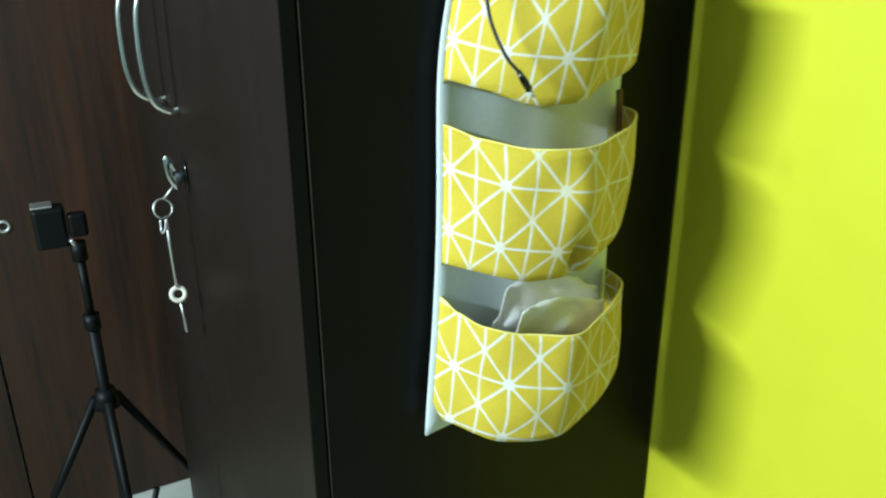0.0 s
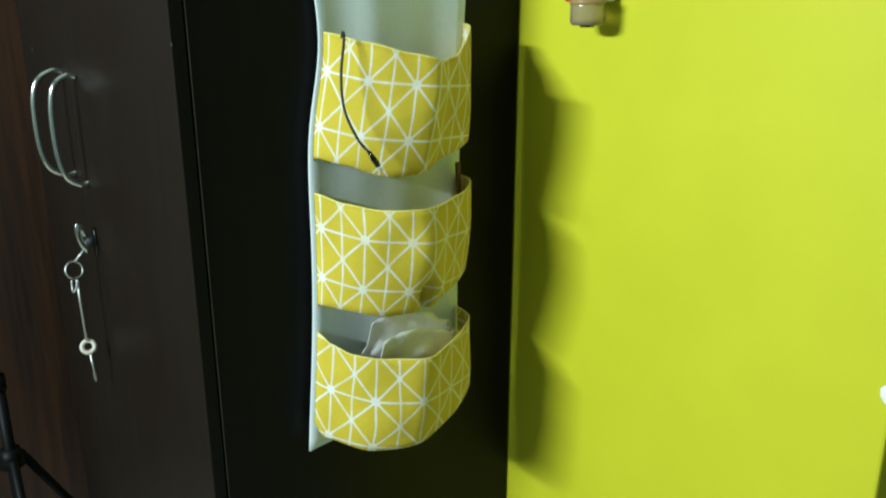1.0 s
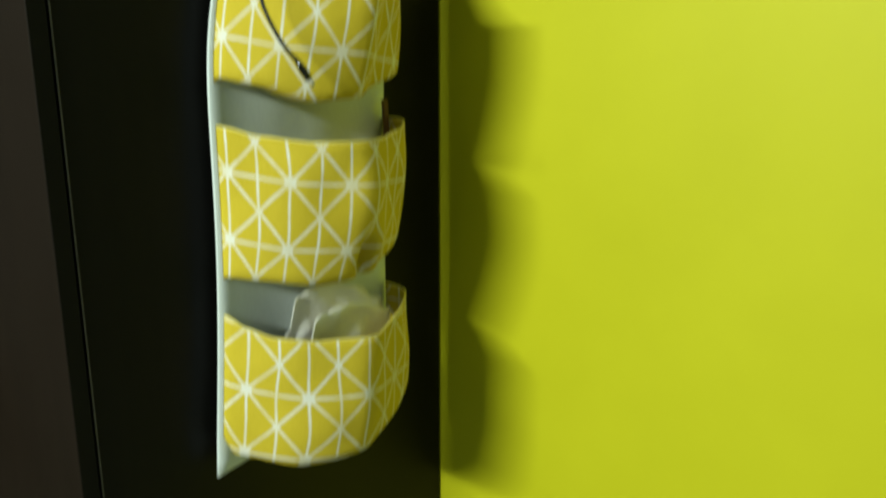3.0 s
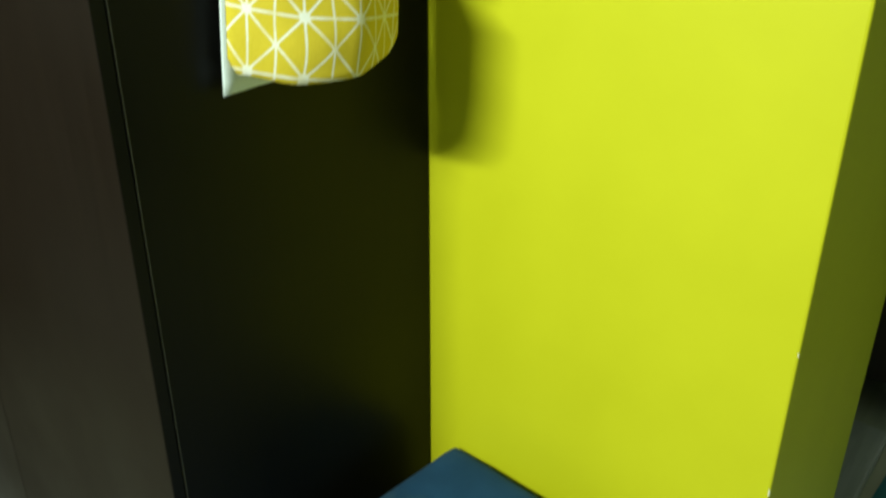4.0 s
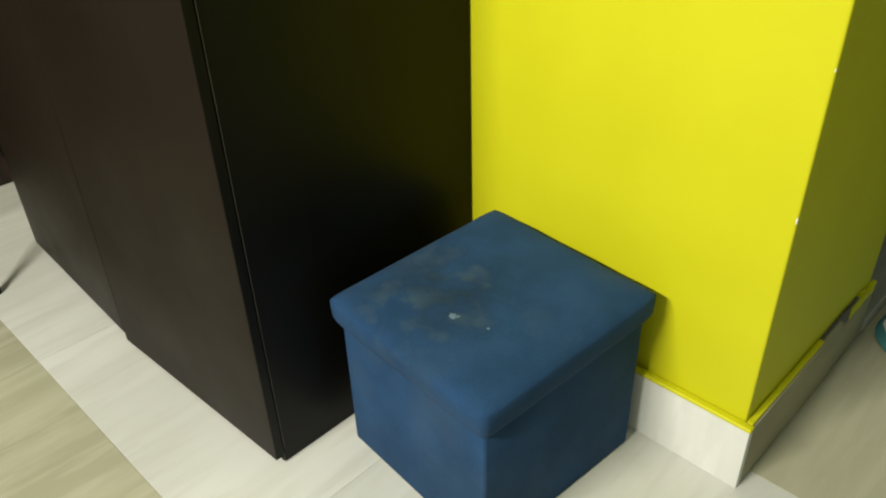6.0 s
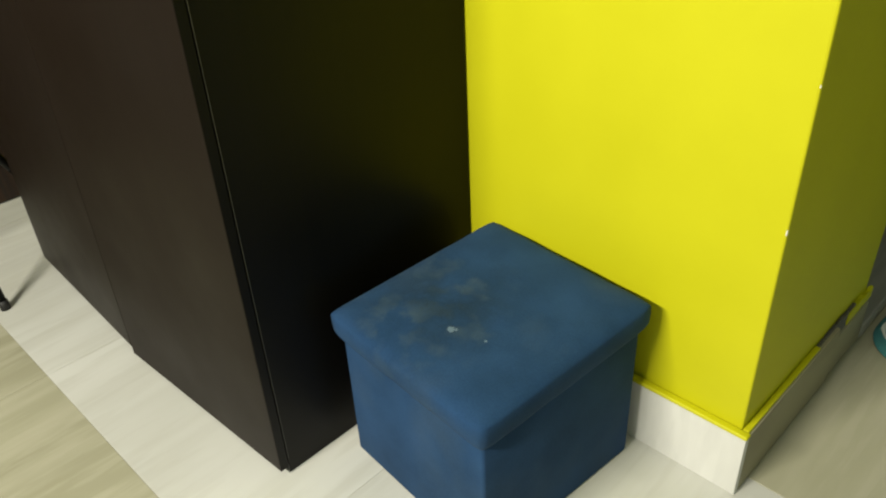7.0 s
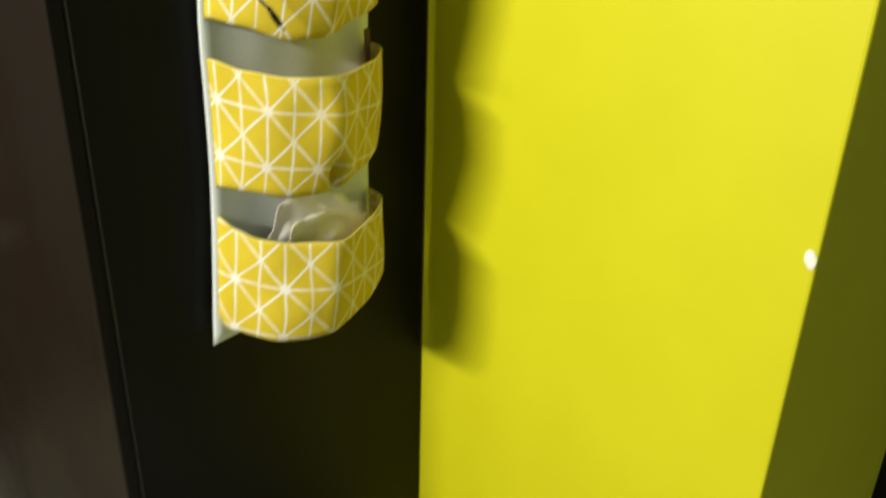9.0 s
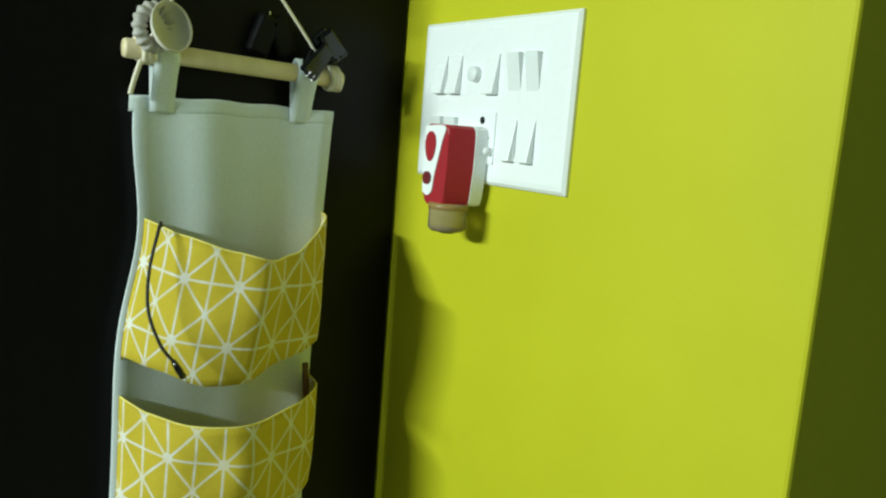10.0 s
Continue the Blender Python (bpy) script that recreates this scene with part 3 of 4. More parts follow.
def organiser():
    e = holder("hanging_organiser", (0, 0, 0), "grey canvas hanging organiser with three yellow star-print pockets", "wall organiser")
    rows, cols, grid = 40, 16, []
    for i in range(rows + 1):
        z = 1.416 - (1.416 - 0.851) * i / rows
        l, r = back_edge(z)
        line = []
        for j in range(cols + 1):
            t = j / cols
            wave = 0.0030 * math.sin(t * 9 + z * 3) + 0.004 * noise.noise(Vector((t * 4.5, z * 2.2, 3)))
            drop = 0.004 * (1 - t) * (z - 0.851 < 0.02)
            line.append((ORG_X + 0.004 + wave + 0.006 * (t < 0.04) * 0.3, l + (r - l) * t, z - drop + 0.002 * math.sin(t * 3)))
        grid.append(line)
    part("backing", sheet(grid, 0.0022), M_LINING, e, "grey canvas backing", True)

    band = []
    for k in range(6):
        z = 1.4170 - 0.0135 * k / 5
        line = []
        for j in range(cols + 1):
            q = Vector(grid[0][j]).lerp(Vector(grid[1][j]), k / 5)
            out = 0.0020 if 0 < k < 5 else 0.0012
            line.append((q.x + out, q.y + (-0.004 if j == 0 else 0), z + 0.002 * math.sin(j / cols * 3) + 0.0008 * math.sin(j * 1.3)))
        band.append(line)
    part("top_hem", sheet(band, 0.0008), M_LINING, e, "folded and stitched canvas hem", True)

    # pockets: lip and bottom heights at the two ends and the middle, and how far they bulge
    pockets = (
        dict(lip=((0, 1.308), (0.11, 1.300), (0.33, 1.289), (0.56, 1.280), (0.70, 1.283), (0.88, 1.298), (1, 1.315)), low=((0, 1.186), (0.1, 1.180), (0.3, 1.166), (0.5, 1.168), (0.8, 1.182), (1, 1.190)), full=0.90, crease=0.66, tuck=0.80, node=(-0.253, 1.263)),
        dict(lip=((0, 1.145), (0.08, 1.138), (0.22, 1.133), (0.55, 1.132), (0.8, 1.136), (1, 1.143)), low=((0, 1.024), (0.1, 1.021), (0.28, 1.014), (0.55, 1.016), (0.83, 1.028), (1, 1.038)), full=0.94, crease=0.0, tuck=0.80, node=(-0.265, 1.102)),
        dict(lip=((0, 0.988), (0.03, 0.980), (0.1, 0.972), (0.25, 0.967), (0.55, 0.965), (0.8, 0.968), (1, 0.975)), low=((0, 0.884), (0.03, 0.869), (0.2, 0.859), (0.45, 0.862), (0.75, 0.872), (1, 0.893)), full=0.94, crease=0.0, tuck=0.96, node=(-0.263, 0.919)),
    )
    profile = smooth_line([(0.000, 0.0, 0), (0.020, 0.030, 0), (0.060, 0.170, 0), (0.085, 0.360, 0), (0.090, 0.480, 0), (0.075, 0.660, 0), (0.056, 0.850, 0), (0.033, 0.970, 0), (0.000, 1.0, 0)], 7)

    def along(vals, t):
        for (a, za), (b, zb) in zip(vals, vals[1:]):
            if t <= b:
                f = (t - a) / (b - a)
                f = 0.5 * f + 0.5 * f * f * (3 - 2 * f)
                return za + (zb - za) * f
        return vals[-1][1]

    for n, p in enumerate(pockets):
        arc, s = [0.0], 0.0
        for a, b in zip(profile, profile[1:]):
            s += math.hypot(b[0] - a[0], (b[1] - a[1]) * 0.205)
            arc.append(s)
        l, r = back_edge(p["node"][1])
        share = (p["node"][0] - l - 0.006) / (r - l - 0.008)
        k = next(k for k, q in enumerate(profile) if q[1] >= share)
        near = (share - profile[k - 1][1]) / (profile[k][1] - profile[k - 1][1])
        home = arc[k - 1] + near * (arc[k] - arc[k - 1])
        grid, uvs = [], []
        steps = 16
        for i in range(steps + 5):
            line, uvl = [], []
            for k, q in enumerate(profile):
                t = q[1]
                hi, lo = along(p["lip"], t), along(p["low"], t)
                if i <= steps:
                    v = i / steps
                    z = hi + (lo - hi) * v
                    body = p["full"] * (1 - (1 - p["tuck"]) * v ** 1.6) + 0.05 * math.sin(v * math.pi)
                else:
                    # bottom folds back to the canvas
                    back = (i - steps) / 4
                    z = lo - 0.004 * math.sin(back * math.pi) + 0.006 * back
                    body = p["full"] * p["tuck"] * (1 - back) ** 0.8
                l, r = back_edge(z)
                depth = q[0] * body
                depth += 0.004 * noise.noise(Vector((t * 5, z * 22, n * 9.0))) * min(1, q[0] / 0.03)
                depth += (0.004 if n == 0 else 0.0012) * math.exp(-abs(t - 0.49) / 0.05) * min(1, q[0] / 0.03)
                if p["crease"] and t > 0.72:
                    depth *= 1 - 0.30 * min(1.0, (t - 0.72) / 0.2) * max(0.0, 1 - i / steps)
                if p["crease"] and t > 0.5:
                    depth -= 0.007 * math.exp(-((t - p["crease"]) / 0.10) ** 2) * (1 - 0.3 * min(1, i / steps))
                if n == 1:
                    depth -= 0.020 * math.exp(-((t - 0.50) / 0.038) ** 2 - ((z - 1.032) / 0.018) ** 2)
                    depth += 0.007 * math.exp(-((t - 0.59) / 0.045) ** 2 - ((z - 1.036) / 0.018) ** 2)
                y = l + 0.006 + (r - l - 0.008) * t
                line.append((ORG_X + 0.0055 + max(0.0, depth), y, z))
                run = arc[k] - home
                uvl.append((run, z - p["node"][1] + (0.15 if run < 0 else 0.07) * run))
            grid.append(line)
            uvs.append(uvl)
        cloth = part("pocket", sheet(grid, 0.0012, uvs), M_PRINT, e, "yellow pocket printed with white star lattice", True)
        hem = [Vector(g) + Vector((0.0004, 0, 0.0002)) for g in grid[0]]
        part("hem", tube(hem, 0.0011, 6), M_HEM, cloth, "", True)
    # loops over the rod
    for y in (-0.262, -0.128):
        loop = smooth_line([(ORG_X + 0.0045, y, 1.404), (ORG_X + 0.0080, y, 1.418), (ORG_X + 0.0130, y, 1.434), (ORG_X + 0.0185, y, 1.447), (ORG_X + 0.0200, y, 1.456), (ORG_X + 0.010, y, 1.4656), (ORG_X + 0.0001, y, 1.454), (ORG_X + 0.0015, y, 1.43), (ORG_X + 0.003, y, 1.410)], 5)
        part("loop", sheet([[q + Vector((0, -0.0105 + 0.021 * j / 3, 0)) for j in range(4)] for q in loop], 0.0014), M_LINING, e, "canvas hanging loop", True)
    part("rod", tube([(ORG_X + 0.010, -0.297, 1.4563), (ORG_X + 0.010, -0.295, 1.4563), (ORG_X + 0.010, -0.09, 1.4500), (ORG_X + 0.010, -0.088, 1.4500)], [0.0075, 0.0085, 0.0085, 0.0075], 16), M_ROD, e, "round pale wooden rod", True)
    # cord with knots and the braided ring
    part("cord", tube(smooth_line([(0.024, -0.276, 1.466), (0.026, -0.264, 1.490), (0.026, -0.235, 1.553)], 5), 0.0016, 8), M_CORD, e, "", True)
    part("cord", tube(smooth_line([(0.024, -0.110, 1.462), (0.024, -0.128, 1.484), (0.018, -0.178, 1.548), (0.014, -0.190, 1.578), (0.016, -0.200, 1.604)], 5), 0.0016, 8), M_CORD, e, "", True)
    for y, z in ((-0.278, 1.4565), (-0.098, 1.4503)):
        for k in range(3):
            part("knot", ring((ORG_X + 0.010, y + 0.005 * (k - 1), z), (0.15 * (k - 1), 1, 0.2), 0.0105, 0.0028, 18), M_CORD, e, "", True)
    part("cord_tail", tube(smooth_line([(0.024, -0.283, 1.448), (0.022, -0.288, 1.430), (0.018, -0.290, 1.418)], 5), 0.0022, 8), M_CORD, e, "", True)
    for phase in (0, math.pi):
        pts = []
        for k in range(72):
            a = k * 2 * math.pi / 72
            rr = 0.0335 + 0.0020 * math.cos(a * 7 + phase)
            pts.append((0.024 + 0.0020 * math.sin(a * 7 + phase), -0.201 + rr * math.cos(a), 1.575 + rr * math.sin(a)))
        part("braided_ring", tube(pts, 0.0034, 8, True), M_CORD, e, "braided cotton ring", True)
    for k in range(4):
        part("wrap", ring((0.024, -0.201 + 0.0035 * (k - 1.5), 1.5415), (0.1 * (k - 1), 1, 0.15), 0.0058, 0.0017, 16), M_CORD, e, "cord wrapped round the ring", True)
    return e


organiser()


def wall_hook():
    h = holder("wall_hook", (0.0, -0.201, 1.610), "small adhesive hook on the wardrobe side", "hook")
    part("plate", box((0.0, -0.024, -0.046), (0.0045, 0.002, 0.026), 0.003), M_SWITCH, h, "white plastic adhesive plate")
    part("prong", tube(smooth_line([(0.003, -0.012, 0.006), (0.012, -0.004, -0.006), (0.028, 0, -0.006), (0.034, 0, 0.006)], 5), 0.0030, 8), M_SWITCH, h, "", True)


wall_hook()


def spoon_and_tie():
    s = holder("measuring_spoon", (0.046, -0.264, 1.477), "cream plastic scoop tied to the organiser rod", "spoon")
    bm = bmesh.new()
    bmesh.ops.create_uvsphere(bm, u_segments=24, v_segments=14, radius=0.0215)
    bmesh.ops.delete(bm, geom=[v for v in bm.verts if v.co.z > 0.0012], context="VERTS")
    bmesh.ops.scale(bm, vec=(0.86, 1.12, 0.62), verts=bm.verts)
    bm.normal_update()
    bmesh.ops.solidify(bm, geom=list(bm.faces), thickness=0.0016)
    # the hollow faces the room
    part("bowl", moved(bm, pose(0, 0, 0, 0, 66, 12) @ pose(0, 0, 0, 0, 0, 80)), M_SPOON, s, "", True)
    part("neck", tube([(-0.0140, -0.002, -0.008), (-0.018, -0.003, -0.013), (-0.023, -0.004, -0.016)], [0.004, 0.003, 0.003], 10), M_SPOON, s, "", True)
    t = holder("hair_tie", (0.027, -0.275, 1.475), "ribbed grey elastic hair tie on the rod", "hair tie")
    pts, radii = [], []
    for k in range(112):
        a = k * 2 * math.pi / 112
        pts.append(pose(0.004, 0.0, 0, 0, 0, 14) @ Vector((0, 0.0130 * math.cos(a), 0.0160 * math.sin(a))))
        radii.append(0.0060 + 0.0009 * math.cos(a * 16))
    part("band", tube(pts, radii, 10, True), plain("grey_elastic", (0.42, 0.40, 0.36), 0.6), t, "", True)


spoon_and_tie()


def hair_clips():
    for place, spin, size in (((0.030, -0.122, 1.464), -35, 1.05), ((0.032, -0.108, 1.480), 40, 0.95)):
        c = holder("hair_clip", place, "glossy black plastic claw clip on the organiser rod", "hair clip", "clips on the rod")
        for sgn in (1, -1):
            bm = box((-0.004, -0.010 * size, -0.017 * size), (0.003, 0.010 * size, 0.017 * size), 0.003)
            for v in bm.verts:
                v.co.y *= 1 - 0.25 * (v.co.z * sgn > 0)
            part("jaw", moved(bm, pose(0.006 * sgn, 0, 0, spin, 9 * sgn, 0)), M_BLACK, c)
            for k in (-1, 0, 1):
                part("tooth", moved(tube([(0.004 * sgn, 0.006 * k, -0.012 * size), (0.0, 0.006 * k, -0.018 * size)], [0.0015, 0.0007], 6), pose(0.004 * sgn, 0, 0, spin, 0, 0)), M_BLACK, c)
        part("spring", moved(tube([(0.003, -0.007, 0), (0.003, 0.007, 0)], 0.0022, 8), pose(0, 0, 0, spin, 0, 0)), M_STEEL, c, "", True)
    b = holder("butterfly_clip", (0.0065, -0.158, 1.484), "matt black butterfly clip against the wardrobe side", "hair clip")
    for sgn in (1, -1):
        bm = box((-0.006, -0.011, -0.020), (0.008, 0.011, 0.020), 0.005, 3)
        part("wing", moved(bm, pose(0.0, 0.009 * sgn, 0, 20 * sgn, 0, 0)), M_TRIPOD, b)
    part("pin", tube([(0.004, -0.004, 0.014), (0.005, -0.005, 0.023)], 0.0008, 6), M_CHROME, b, "", True)


hair_clips()


def cable():
    c = holder("black_cable", (0, 0, 0), "thin black cable hanging out of the top pocket", "cable")
    pts = smooth_line([(0.030, -0.264, 1.285), (0.042, -0.268, 1.308), (0.058, -0.275, 1.303), (0.066, -0.284, 1.270), (0.074, -0.286, 1.238), (0.084, -0.278, 1.210), (0.090, -0.268, 1.196)], 7)
    part("wire", tube(pts, 0.0015, 8), M_RUBBER, c, "", True)
    part("connector", tube([(0.0893, -0.2690, 1.1975), (0.0915, -0.265, 1.190), (0.0935, -0.261, 1.183)], [0.0020, 0.0031, 0.0029], 10), M_BLACK, c, "", True)
    part("tip", tube([(0.0935, -0.261, 1.183), (0.0955, -0.258, 1.178)], 0.0016, 8), M_STEEL, c, "", True)


cable()


def plastic_bag():
    b = holder("plastic_bag", (0.050, -0.185, 0.925), "crumpled clear plastic bag stuffed in the bottom pocket", "plastic bag")
    for k, (dx, tall) in enumerate(((0.0, 1.0), (0.016, 0.86))):
        grid = []
        for i in range(19):
            u = i / 18
            line = []
            for j in range(15):
                v = j / 14
                n1 = noise.noise(Vector((u * 5, v * 4, 7 + k * 5)))
                n2 = noise.noise(Vector((u * 12, v * 10, 2 + k * 3)))
                top = 0.108 * tall * (0.68 + 0.32 * math.sin(u ** 0.7 * math.pi)) - 0.020 * (u < 0.12) + 0.006 * n2
                x = (-0.012 + dx + 0.016 * v * (0.4 + 0.6 * k)) * (1 - 0.5 * u ** 3) + 0.006 * n1 + 0.003 * n2 - 0.014 * u ** 3
                line.append((x, -0.084 + 0.140 * u, -0.03 + top * v + 0.003 * n1))
            grid.append(line)
        part("film", sheet(grid, 0.0005), M_FILM, b, "", True)
    # dark strip added where the pocket's inner cloth lies in shade
    s = holder("brown_strip", (0.028, -0.112, 1.125), "short dark brown strip added for the middle pocket's shaded inside", "stick")
    part("shade_strip", moved(box((-0.002, -0.003, -0.05), (0.002, 0.003, 0.036), 0.001), pose(0, 0, 0, 4, 0, 0)), M_BROWN, s)


plastic_bag()


# ---------------------------------------------------------------- switchboard
def switchboard():
    x0, x1, z0, z1 = 0.0445, 0.2665, 1.361, 1.514
    s = holder("switchboard", ((x0 + x1) / 2, 0, (z0 + z1) / 2), "white modular switchboard on the lime wall", "switchboard")
    w, h = (x1 - x0) / 2, (z1 - z0) / 2
    bm = bmesh.new()
    loops = []
    for out, y in ((0.0, -0.0002), (0.0, -0.0030), (0.0030, -0.0058), (0.0075, -0.0066)):
        loops.append([bm.verts.new((sx * (w - out), y, sz * (h - out))) for sx, sz in ((-1, -1), (1, -1), (1, 1), (-1, 1))])
    for a, b in zip(loops, loops[1:]):
        for k in range(4):
            bm.faces.new((a[k], a[(k + 1) % 4], b[(k + 1) % 4], b[k]))
    bm.faces.new(loops[-1])
    bm.faces.new(loops[0])
    part("cover_plate", bm, M_SWITCH, s)
    ox, oz = (x0 + x1) / 2, (z0 + z1) / 2
    rocker = box((-0.0085, -0.0045, -0.0185), (0.0085, 0.0, 0.0185), 0.0008)
    mesh = bpy.data.meshes.new("rocker")
    for v in rocker.verts:
        if v.co.y < -0.001:
            v.co.y -= 0.0040 * (-v.co.z / 0.0185) * 0.9
    rocker.to_mesh(mesh)
    rocker.free()
    mesh.materials.append(M_SWITCH)
    # copy for rockers tipped away, with their shade put in a duller white
    flat = mesh.copy()
    flat.materials.clear()
    flat.materials.append(M_SHADE_SW)
    tops = ((0.081, 1), (0.105, 1), (0.162, 1), (0.193, -1), (0.2175, -1))
    lows = ((0.081, -1), (0.105, -1), (0.193, 1), (0.2175, 1))
    for row, z in ((tops, 1.4625), (lows, 1.4035)):
        for x, up in row:
            r = new("rocker", mesh if up > 0 else flat)
            r.parent = s
            r.matrix_basis = pose(x - ox, -0.0068 if up > 0 else -0.0050, z - oz) @ (Matrix.Identity(4) if up > 0 else Matrix.Diagonal((1, 1, -1, 1)))
    part("indicator", moved(tube([(0, 0, 0), (0, -0.006, 0), (0, -0.007, 0)], [0.0075, 0.0070, 0.0055], 18), pose(0.137 - ox, -0.0065, 1.4625 - oz)), M_SHADE_SW, s, "small round grey-white knob", True)
    so = part("socket", box((0.128 - ox, -0.0080, 1.380 - oz), (0.172 - ox, -0.0066, 1.428 - oz), 0.0004), M_SWITCH, s)
    for dx, dz, r in ((0.003, 0.016, 0.0036), (0.012, 0.0, 0.0028), (-0.009, 0.0, 0.0028)):
        part("pin_hole", tube([(0.150 + dx - ox, -0.0078, 1.404 + dz - oz), (0.150 + dx - ox, -0.0084, 1.404 + dz - oz)], r, 14), M_BLACK, so, "", True)


switchboard()


def vaporiser():
    """Plug-in liquid vaporiser: white back shell, red front, refill bottle below."""
    e = holder("plug_in_vaporiser", (0.1435, -0.0082, 1.376), "red and white plug-in vaporiser with a refill bottle", "vaporiser")

    def shell(y0, y1, w0, w1, shift0, shift1, z0, z1, bev):
        bm = bmesh.new()
        n = 48
        loops = []
        for y, w, sh in ((y0, w0, shift0), (y1, w1, shift1)):
            lo = []
            for k in range(n):
                a = k * 2 * math.pi / n
                cx, cz = math.cos(a), math.sin(a)
                sq = 1 / max(abs(cx) ** 9 + abs(cz) ** 9, 1e-6) ** (1 / 9)
                taper = 1 - 0.15 * max(0.0, -cz * sq)
                lo.append(bm.verts.new((sh + w * cx * sq * taper, y, (z0 + z1) / 2 + (z1 - z0) / 2 * cz * sq)))
            loops.append(lo)
        for k in range(n):
            bm.faces.new((loops[0][k], loops[0][(k + 1) % n], loops[1][(k + 1) % n], loops[1][k]))
        caps = [bm.faces.new(loops[0]), bm.faces.new(loops[1])]
        bmesh.ops.bevel(bm, geom=list(caps[1].edges), offset=bev, segments=3, affect="EDGES", profile=0.6)
        return bm

    part("back_shell", shell(0.0, -0.0140, 0.0242, 0.0236, -0.003, -0.003, -0.037, 0.038, 0.0015), M_SWITCH, e, "white plastic back shell", True).data.set_sharp_from_angle(angle=0.5)
    part("front_shell", shell(-0.0142, -0.039, 0.0230, 0.0190, -0.003, -0.0065, -0.0375, 0.0375, 0.003), M_RED, e, "red plastic front shell", True).data.set_sharp_from_angle(angle=0.5)
    front = -0.0390

    def band(points, thick):
        return prism([(x, z) for x, z in points], 0, thick)

    def on_front(bm):
        return moved(bm, pose(-0.0022, front, 0, 90, 0, 0))

    def oval(cx, cz, rx, rz, n=22, egg=0.0):
        return [(cx + rx * math.cos(k * 2 * math.pi / n) * (1 + egg * math.sin(k * 2 * math.pi / n)), cz + rz * math.sin(k * 2 * math.pi / n)) for k in range(n)]

    face = [(-0.0220, 0.030), (-0.018, 0.0352), (0.0090, 0.0358), (0.0060, 0.022), (-0.003, -0.010), (-0.0055, -0.024), (-0.011, -0.029), (-0.0175, -0.028), (-0.0210, -0.020)]
    face = [(p.x, p.y) for p in smooth_line([(x, z, 0) for x, z in face], 4, True)]
    white = part("face_panel", on_front(band(face, 0.0012)), M_SWITCH, e, "white curved face panel")
    part("window", on_front(moved(band(oval(-0.0112, 0.0165, 0.0084, 0.0140, egg=0.16), 0.0022), pose(0, 0, 0))), M_RED, white, "red drop-shaped inset")
    part("button", on_front(band(oval(-0.0128, -0.013, 0.0058, 0.0060), 0.0034)), M_DARKRED, white, "dark red round button")
    part("bottle", tube([(0.002, -0.026, -0.036), (0.002, -0.026, -0.040), (0.002, -0.026, -0.058), (0.002, -0.026, -0.061)], [0.0170, 0.0182, 0.0182, 0.0155], 24), M_BOTTLE, e, "amber clear refill bottle", True)
    part("liquid", tube([(0.002, -0.026, -0.0560), (0.002, -0.026, -0.0595)], [0.0155, 0.0140], 20), M_BROWN, e, "dark rest of liquid in the bottle", True)
    part("collar", tube([(0.002, -0.026, -0.0350), (0.002, -0.026, -0.0405)], 0.0188, 24), M_AMBER, e, "amber bottle neck ring", True)
    part("wick_cap", tube([(0.002, -0.026, -0.0612), (0.002, -0.026, -0.0630)], 0.0075, 14), M_RUBBER, e, "dark cap under the bottle", True)
    part("plug_pin", tube([(0.024, -0.004, 0.016), (0.027, -0.004, 0.016)], 0.004, 10), M_SWITCH, e, "", True)


vaporiser()


# larger chip of bare plaster on the painted corner
bm = bmesh.new()
bmesh.ops.create_icosphere(bm, subdivisions=3, radius=0.0075)
for v in bm.verts:
    v.co = Vector((v.co.x * 0.75 + v.co.z * -0.25, v.co.y * 0.22, v.co.z * 1.1)) * (1 + 0.25 * noise.noise(v.co * 260))
part("paint_chip", moved(bm, pose(END_X - 0.0055, 0.0, 1.018)), M_PLASTER, wall, "chip of bare white plaster", True)


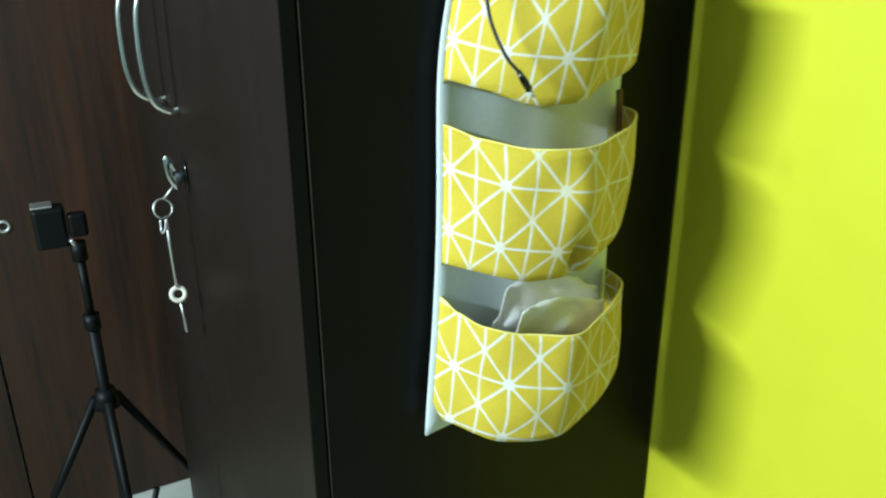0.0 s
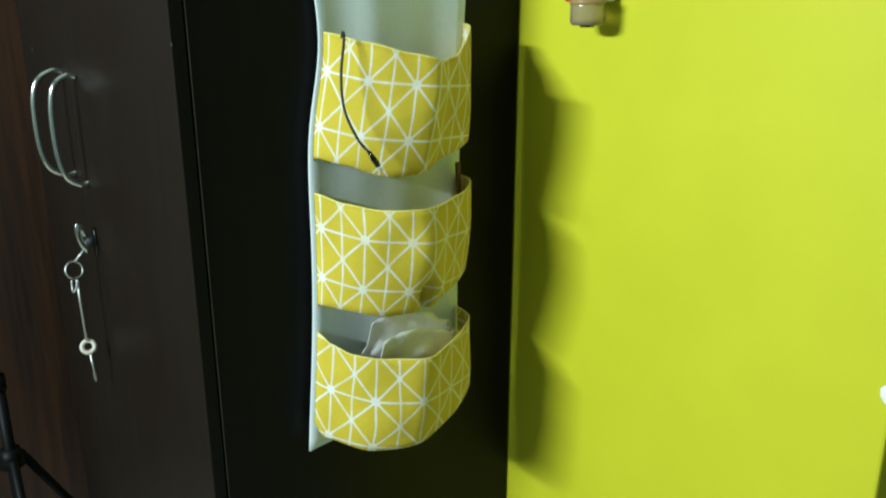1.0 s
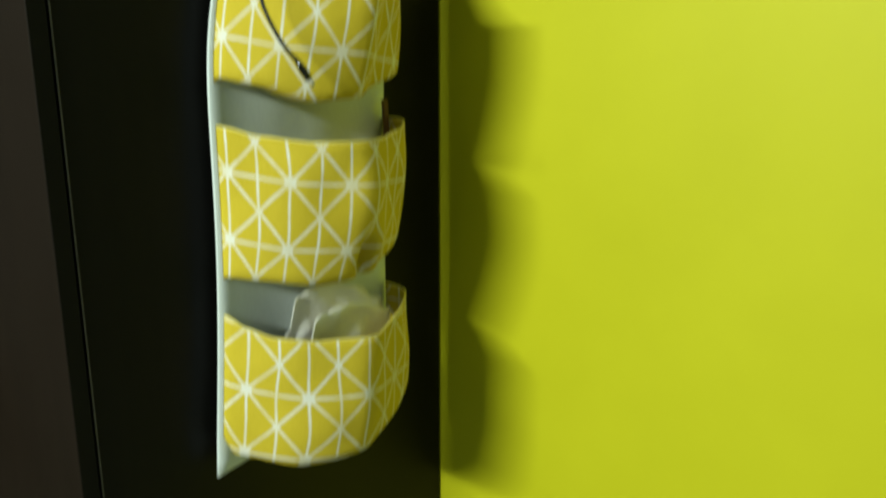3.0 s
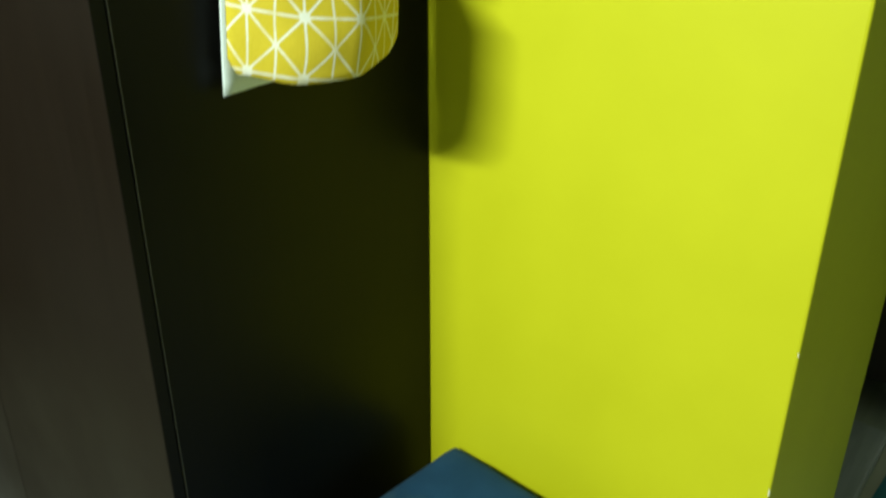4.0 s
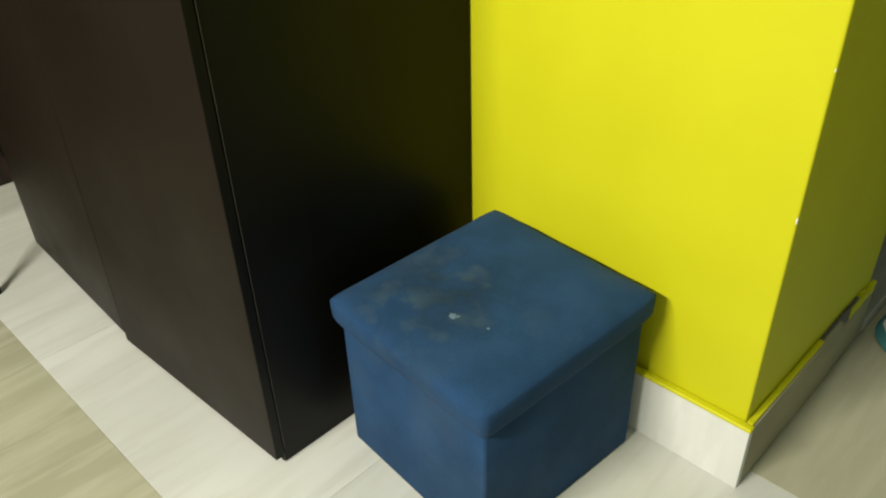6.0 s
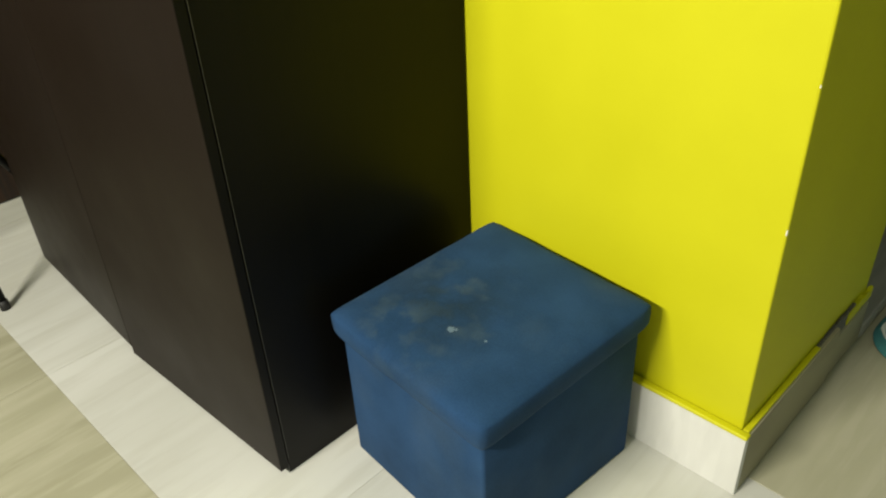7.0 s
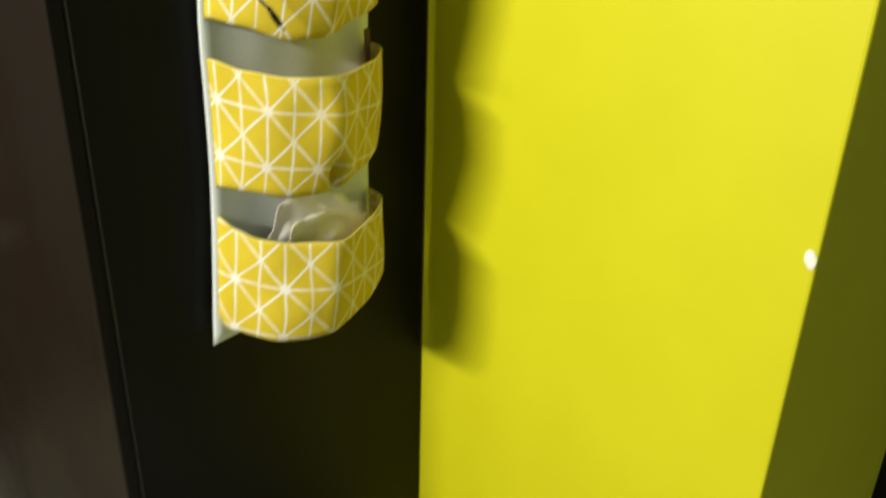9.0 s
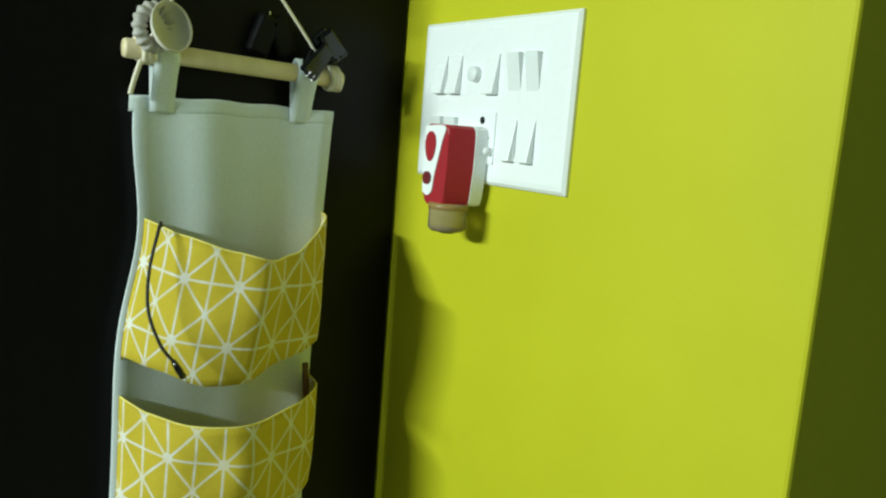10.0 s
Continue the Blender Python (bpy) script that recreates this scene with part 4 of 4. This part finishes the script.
# ---------------------------------------------------------------- tripod by the wooden door
def tripod():
    hx, hy = -0.896, -0.548
    t = holder("tripod", (hx, hy, 0.0), "black light tripod with a phone clamp beside the wardrobe", "tripod")
    part("column", tube([(0, 0, 0.20), (0, 0, 0.63)], 0.011, 12), M_TRIPOD, t, "", True)
    part("upper_column", tube([(0, 0, 0.62), (0.0, 0, 0.76)], 0.008, 12), M_TRIPOD, t, "", True)
    part("collar", tube([(0, 0, 0.615), (0, 0, 0.645)], 0.015, 14), M_TRIPOD, t, "", True)
    part("hub", tube([(0, 0, 0.446), (0, 0, 0.484)], [0.025, 0.019], 16), M_TRIPOD, t, "", True)
    feet = ((0.136, 0.006), (-0.09, -0.25), (-0.09, 0.25))
    for fx, fy in feet:
        d = Vector((fx, fy, 0))
        u = d.normalized()
        leg = part("leg", tube([u * 0.020 + Vector((0, 0, 0.465)), d * 0.6 + Vector((0, 0, 0.195)), d + Vector((0, 0, 0.012))], [0.009, 0.0085, 0.0075], 10), M_TRIPOD, t, "", True)
        part("foot", tube([d * 0.985 + Vector((0, 0, 0.02)), d + Vector((0, 0, 0.0))], [0.0095, 0.0095], 10), M_RUBBER, leg, "rubber foot", True)
        part("clamp", tube([d * 0.62 + Vector((0, 0, 0.190)), d * 0.67 + Vector((0, 0, 0.165))], 0.0115, 10), M_TRIPOD, leg, "", True)
    part("brace", tube([(0.098, 0.004, 0.135), (0.105, 0.055, 0.30)], 0.006, 8), M_TRIPOD, t, "", True)
    part("pan_joint", tube([(0, 0, 0.755), (0, 0, 0.79)], 0.014, 12), M_TRIPOD, t, "", True)
    part("clamp_body", box((-0.030, -0.065, 0.785), (0.012, -0.012, 0.860), 0.006), M_TRIPOD, t, "dark blue-black phone clamp")
    part("clamp_jaw", box((-0.012, -0.010, 0.80), (0.010, 0.022, 0.845), 0.006), M_TRIPOD, t)
    part("screw", tube([(0.004, -0.002, 0.78), (0.016, -0.010, 0.80)], 0.004, 8), M_STEEL, t, "", True)
    part("clamp_edge", box((-0.030, -0.064, 0.8605), (0.006, -0.030, 0.864), 0.001), M_STEEL, t)


tripod()


# ---------------------------------------------------------------- mat and dark cabinet beyond the corner
def mat():
    e = holder("floor_mat", (0.835, 0.605, 0.0), "teal bath mat with white scrolls on the floor", "mat", turn=-3)
    pts = []
    w, d, r = 0.315, 0.215, 0.08
    for cx, cy, a0 in ((w - r, d - r, 0), (-w + r, d - r, 90), (-w + r, -d + r, 180), (w - r, -d + r, 270)):
        for k in range(9):
            a = radians(a0 + k * 90 / 8)
            pts.append((cx + r * math.cos(a), cy + r * math.sin(a)))
    base = part("mat_base", prism(pts, 0.0006, 0.012, 0.004), M_TEAL, e, "", True)
    for k, (cx, cy, ph) in enumerate(((-0.245, -0.115, 0.6), (-0.10, 0.05, 1.9), (-0.22, 0.09, 3.4), (0.02, -0.10, 0.8), (0.16, 0.06, 4.2), (-0.13, -0.14, 2.6))):
        line = smooth_line([(cx + 0.075 * math.cos(ph + a * 0.75) * (1 + 0.25 * math.sin(3 * a)), cy + 0.06 * math.sin(ph + a * 0.75), 0.0122) for a in range(7)], 6)
        line = [Vector((max(-w + 0.015, min(w - 0.015, q.x)), max(-d + 0.015, min(d - 0.015, q.y)), q.z)) for q in line]
        part("scroll", tube(line, 0.0085, 8, squash=0.35), M_PILE, base, "white scroll", True)


mat()


def dark_cabinet():
    c = holder("dark_cabinet", (0.48, 1.14, 0.0), "dark wooden cabinet in the shade behind the wall", "cabinet")
    part("carcass", box((-0.45, -0.22, 0.09), (0.45, 0.22, 1.9), 0.004), M_DARKWOOD, c)
    for sx in (-1, 1):
        part("door", box((0.004 if sx > 0 else -0.445, -0.240, 0.10), (0.445 if sx > 0 else -0.004, -0.2205, 1.88), 0.003), M_DARKWOOD, c)
        for sy in (-1, 1):
            part("leg", box((sx * 0.42 - 0.02, sy * 0.19 - 0.02, 0), (sx * 0.42 + 0.02, sy * 0.19 + 0.02, 0.0895), 0.003), M_DARKWOOD, c)


dark_cabinet()


# ---------------------------------------------------------------- floor tiles
def tiles():
    size, joint = 0.60, 0.0009
    bm = box((0, 0, -0.008), (size - joint, size - joint, 0.0), 0.0003, 1)
    base = bpy.data.meshes.new("tile")
    bm.to_mesh(base)
    bm.free()
    kinds = {}
    for name, m in (("w", M_WHITE_TILE), ("b", M_BEIGE_TILE)):
        me = base.copy()
        me.materials.append(m)
        kinds[name] = me
    x0, y0 = -0.500, -0.568
    for i in range(-2, 6):
        for j in range(-4, 5):
            x, y = x0 + i * size, y0 + j * size
            if x + size < WEST or x > EAST or y + size < SOUTH or y > NORTH:
                continue
            white = j == 0 or (j == 1 and i < 1)
            t = new("tile", kinds["w" if white else "b"])
            t.location = (x, y, 0)
            t.parent = floor


tiles()
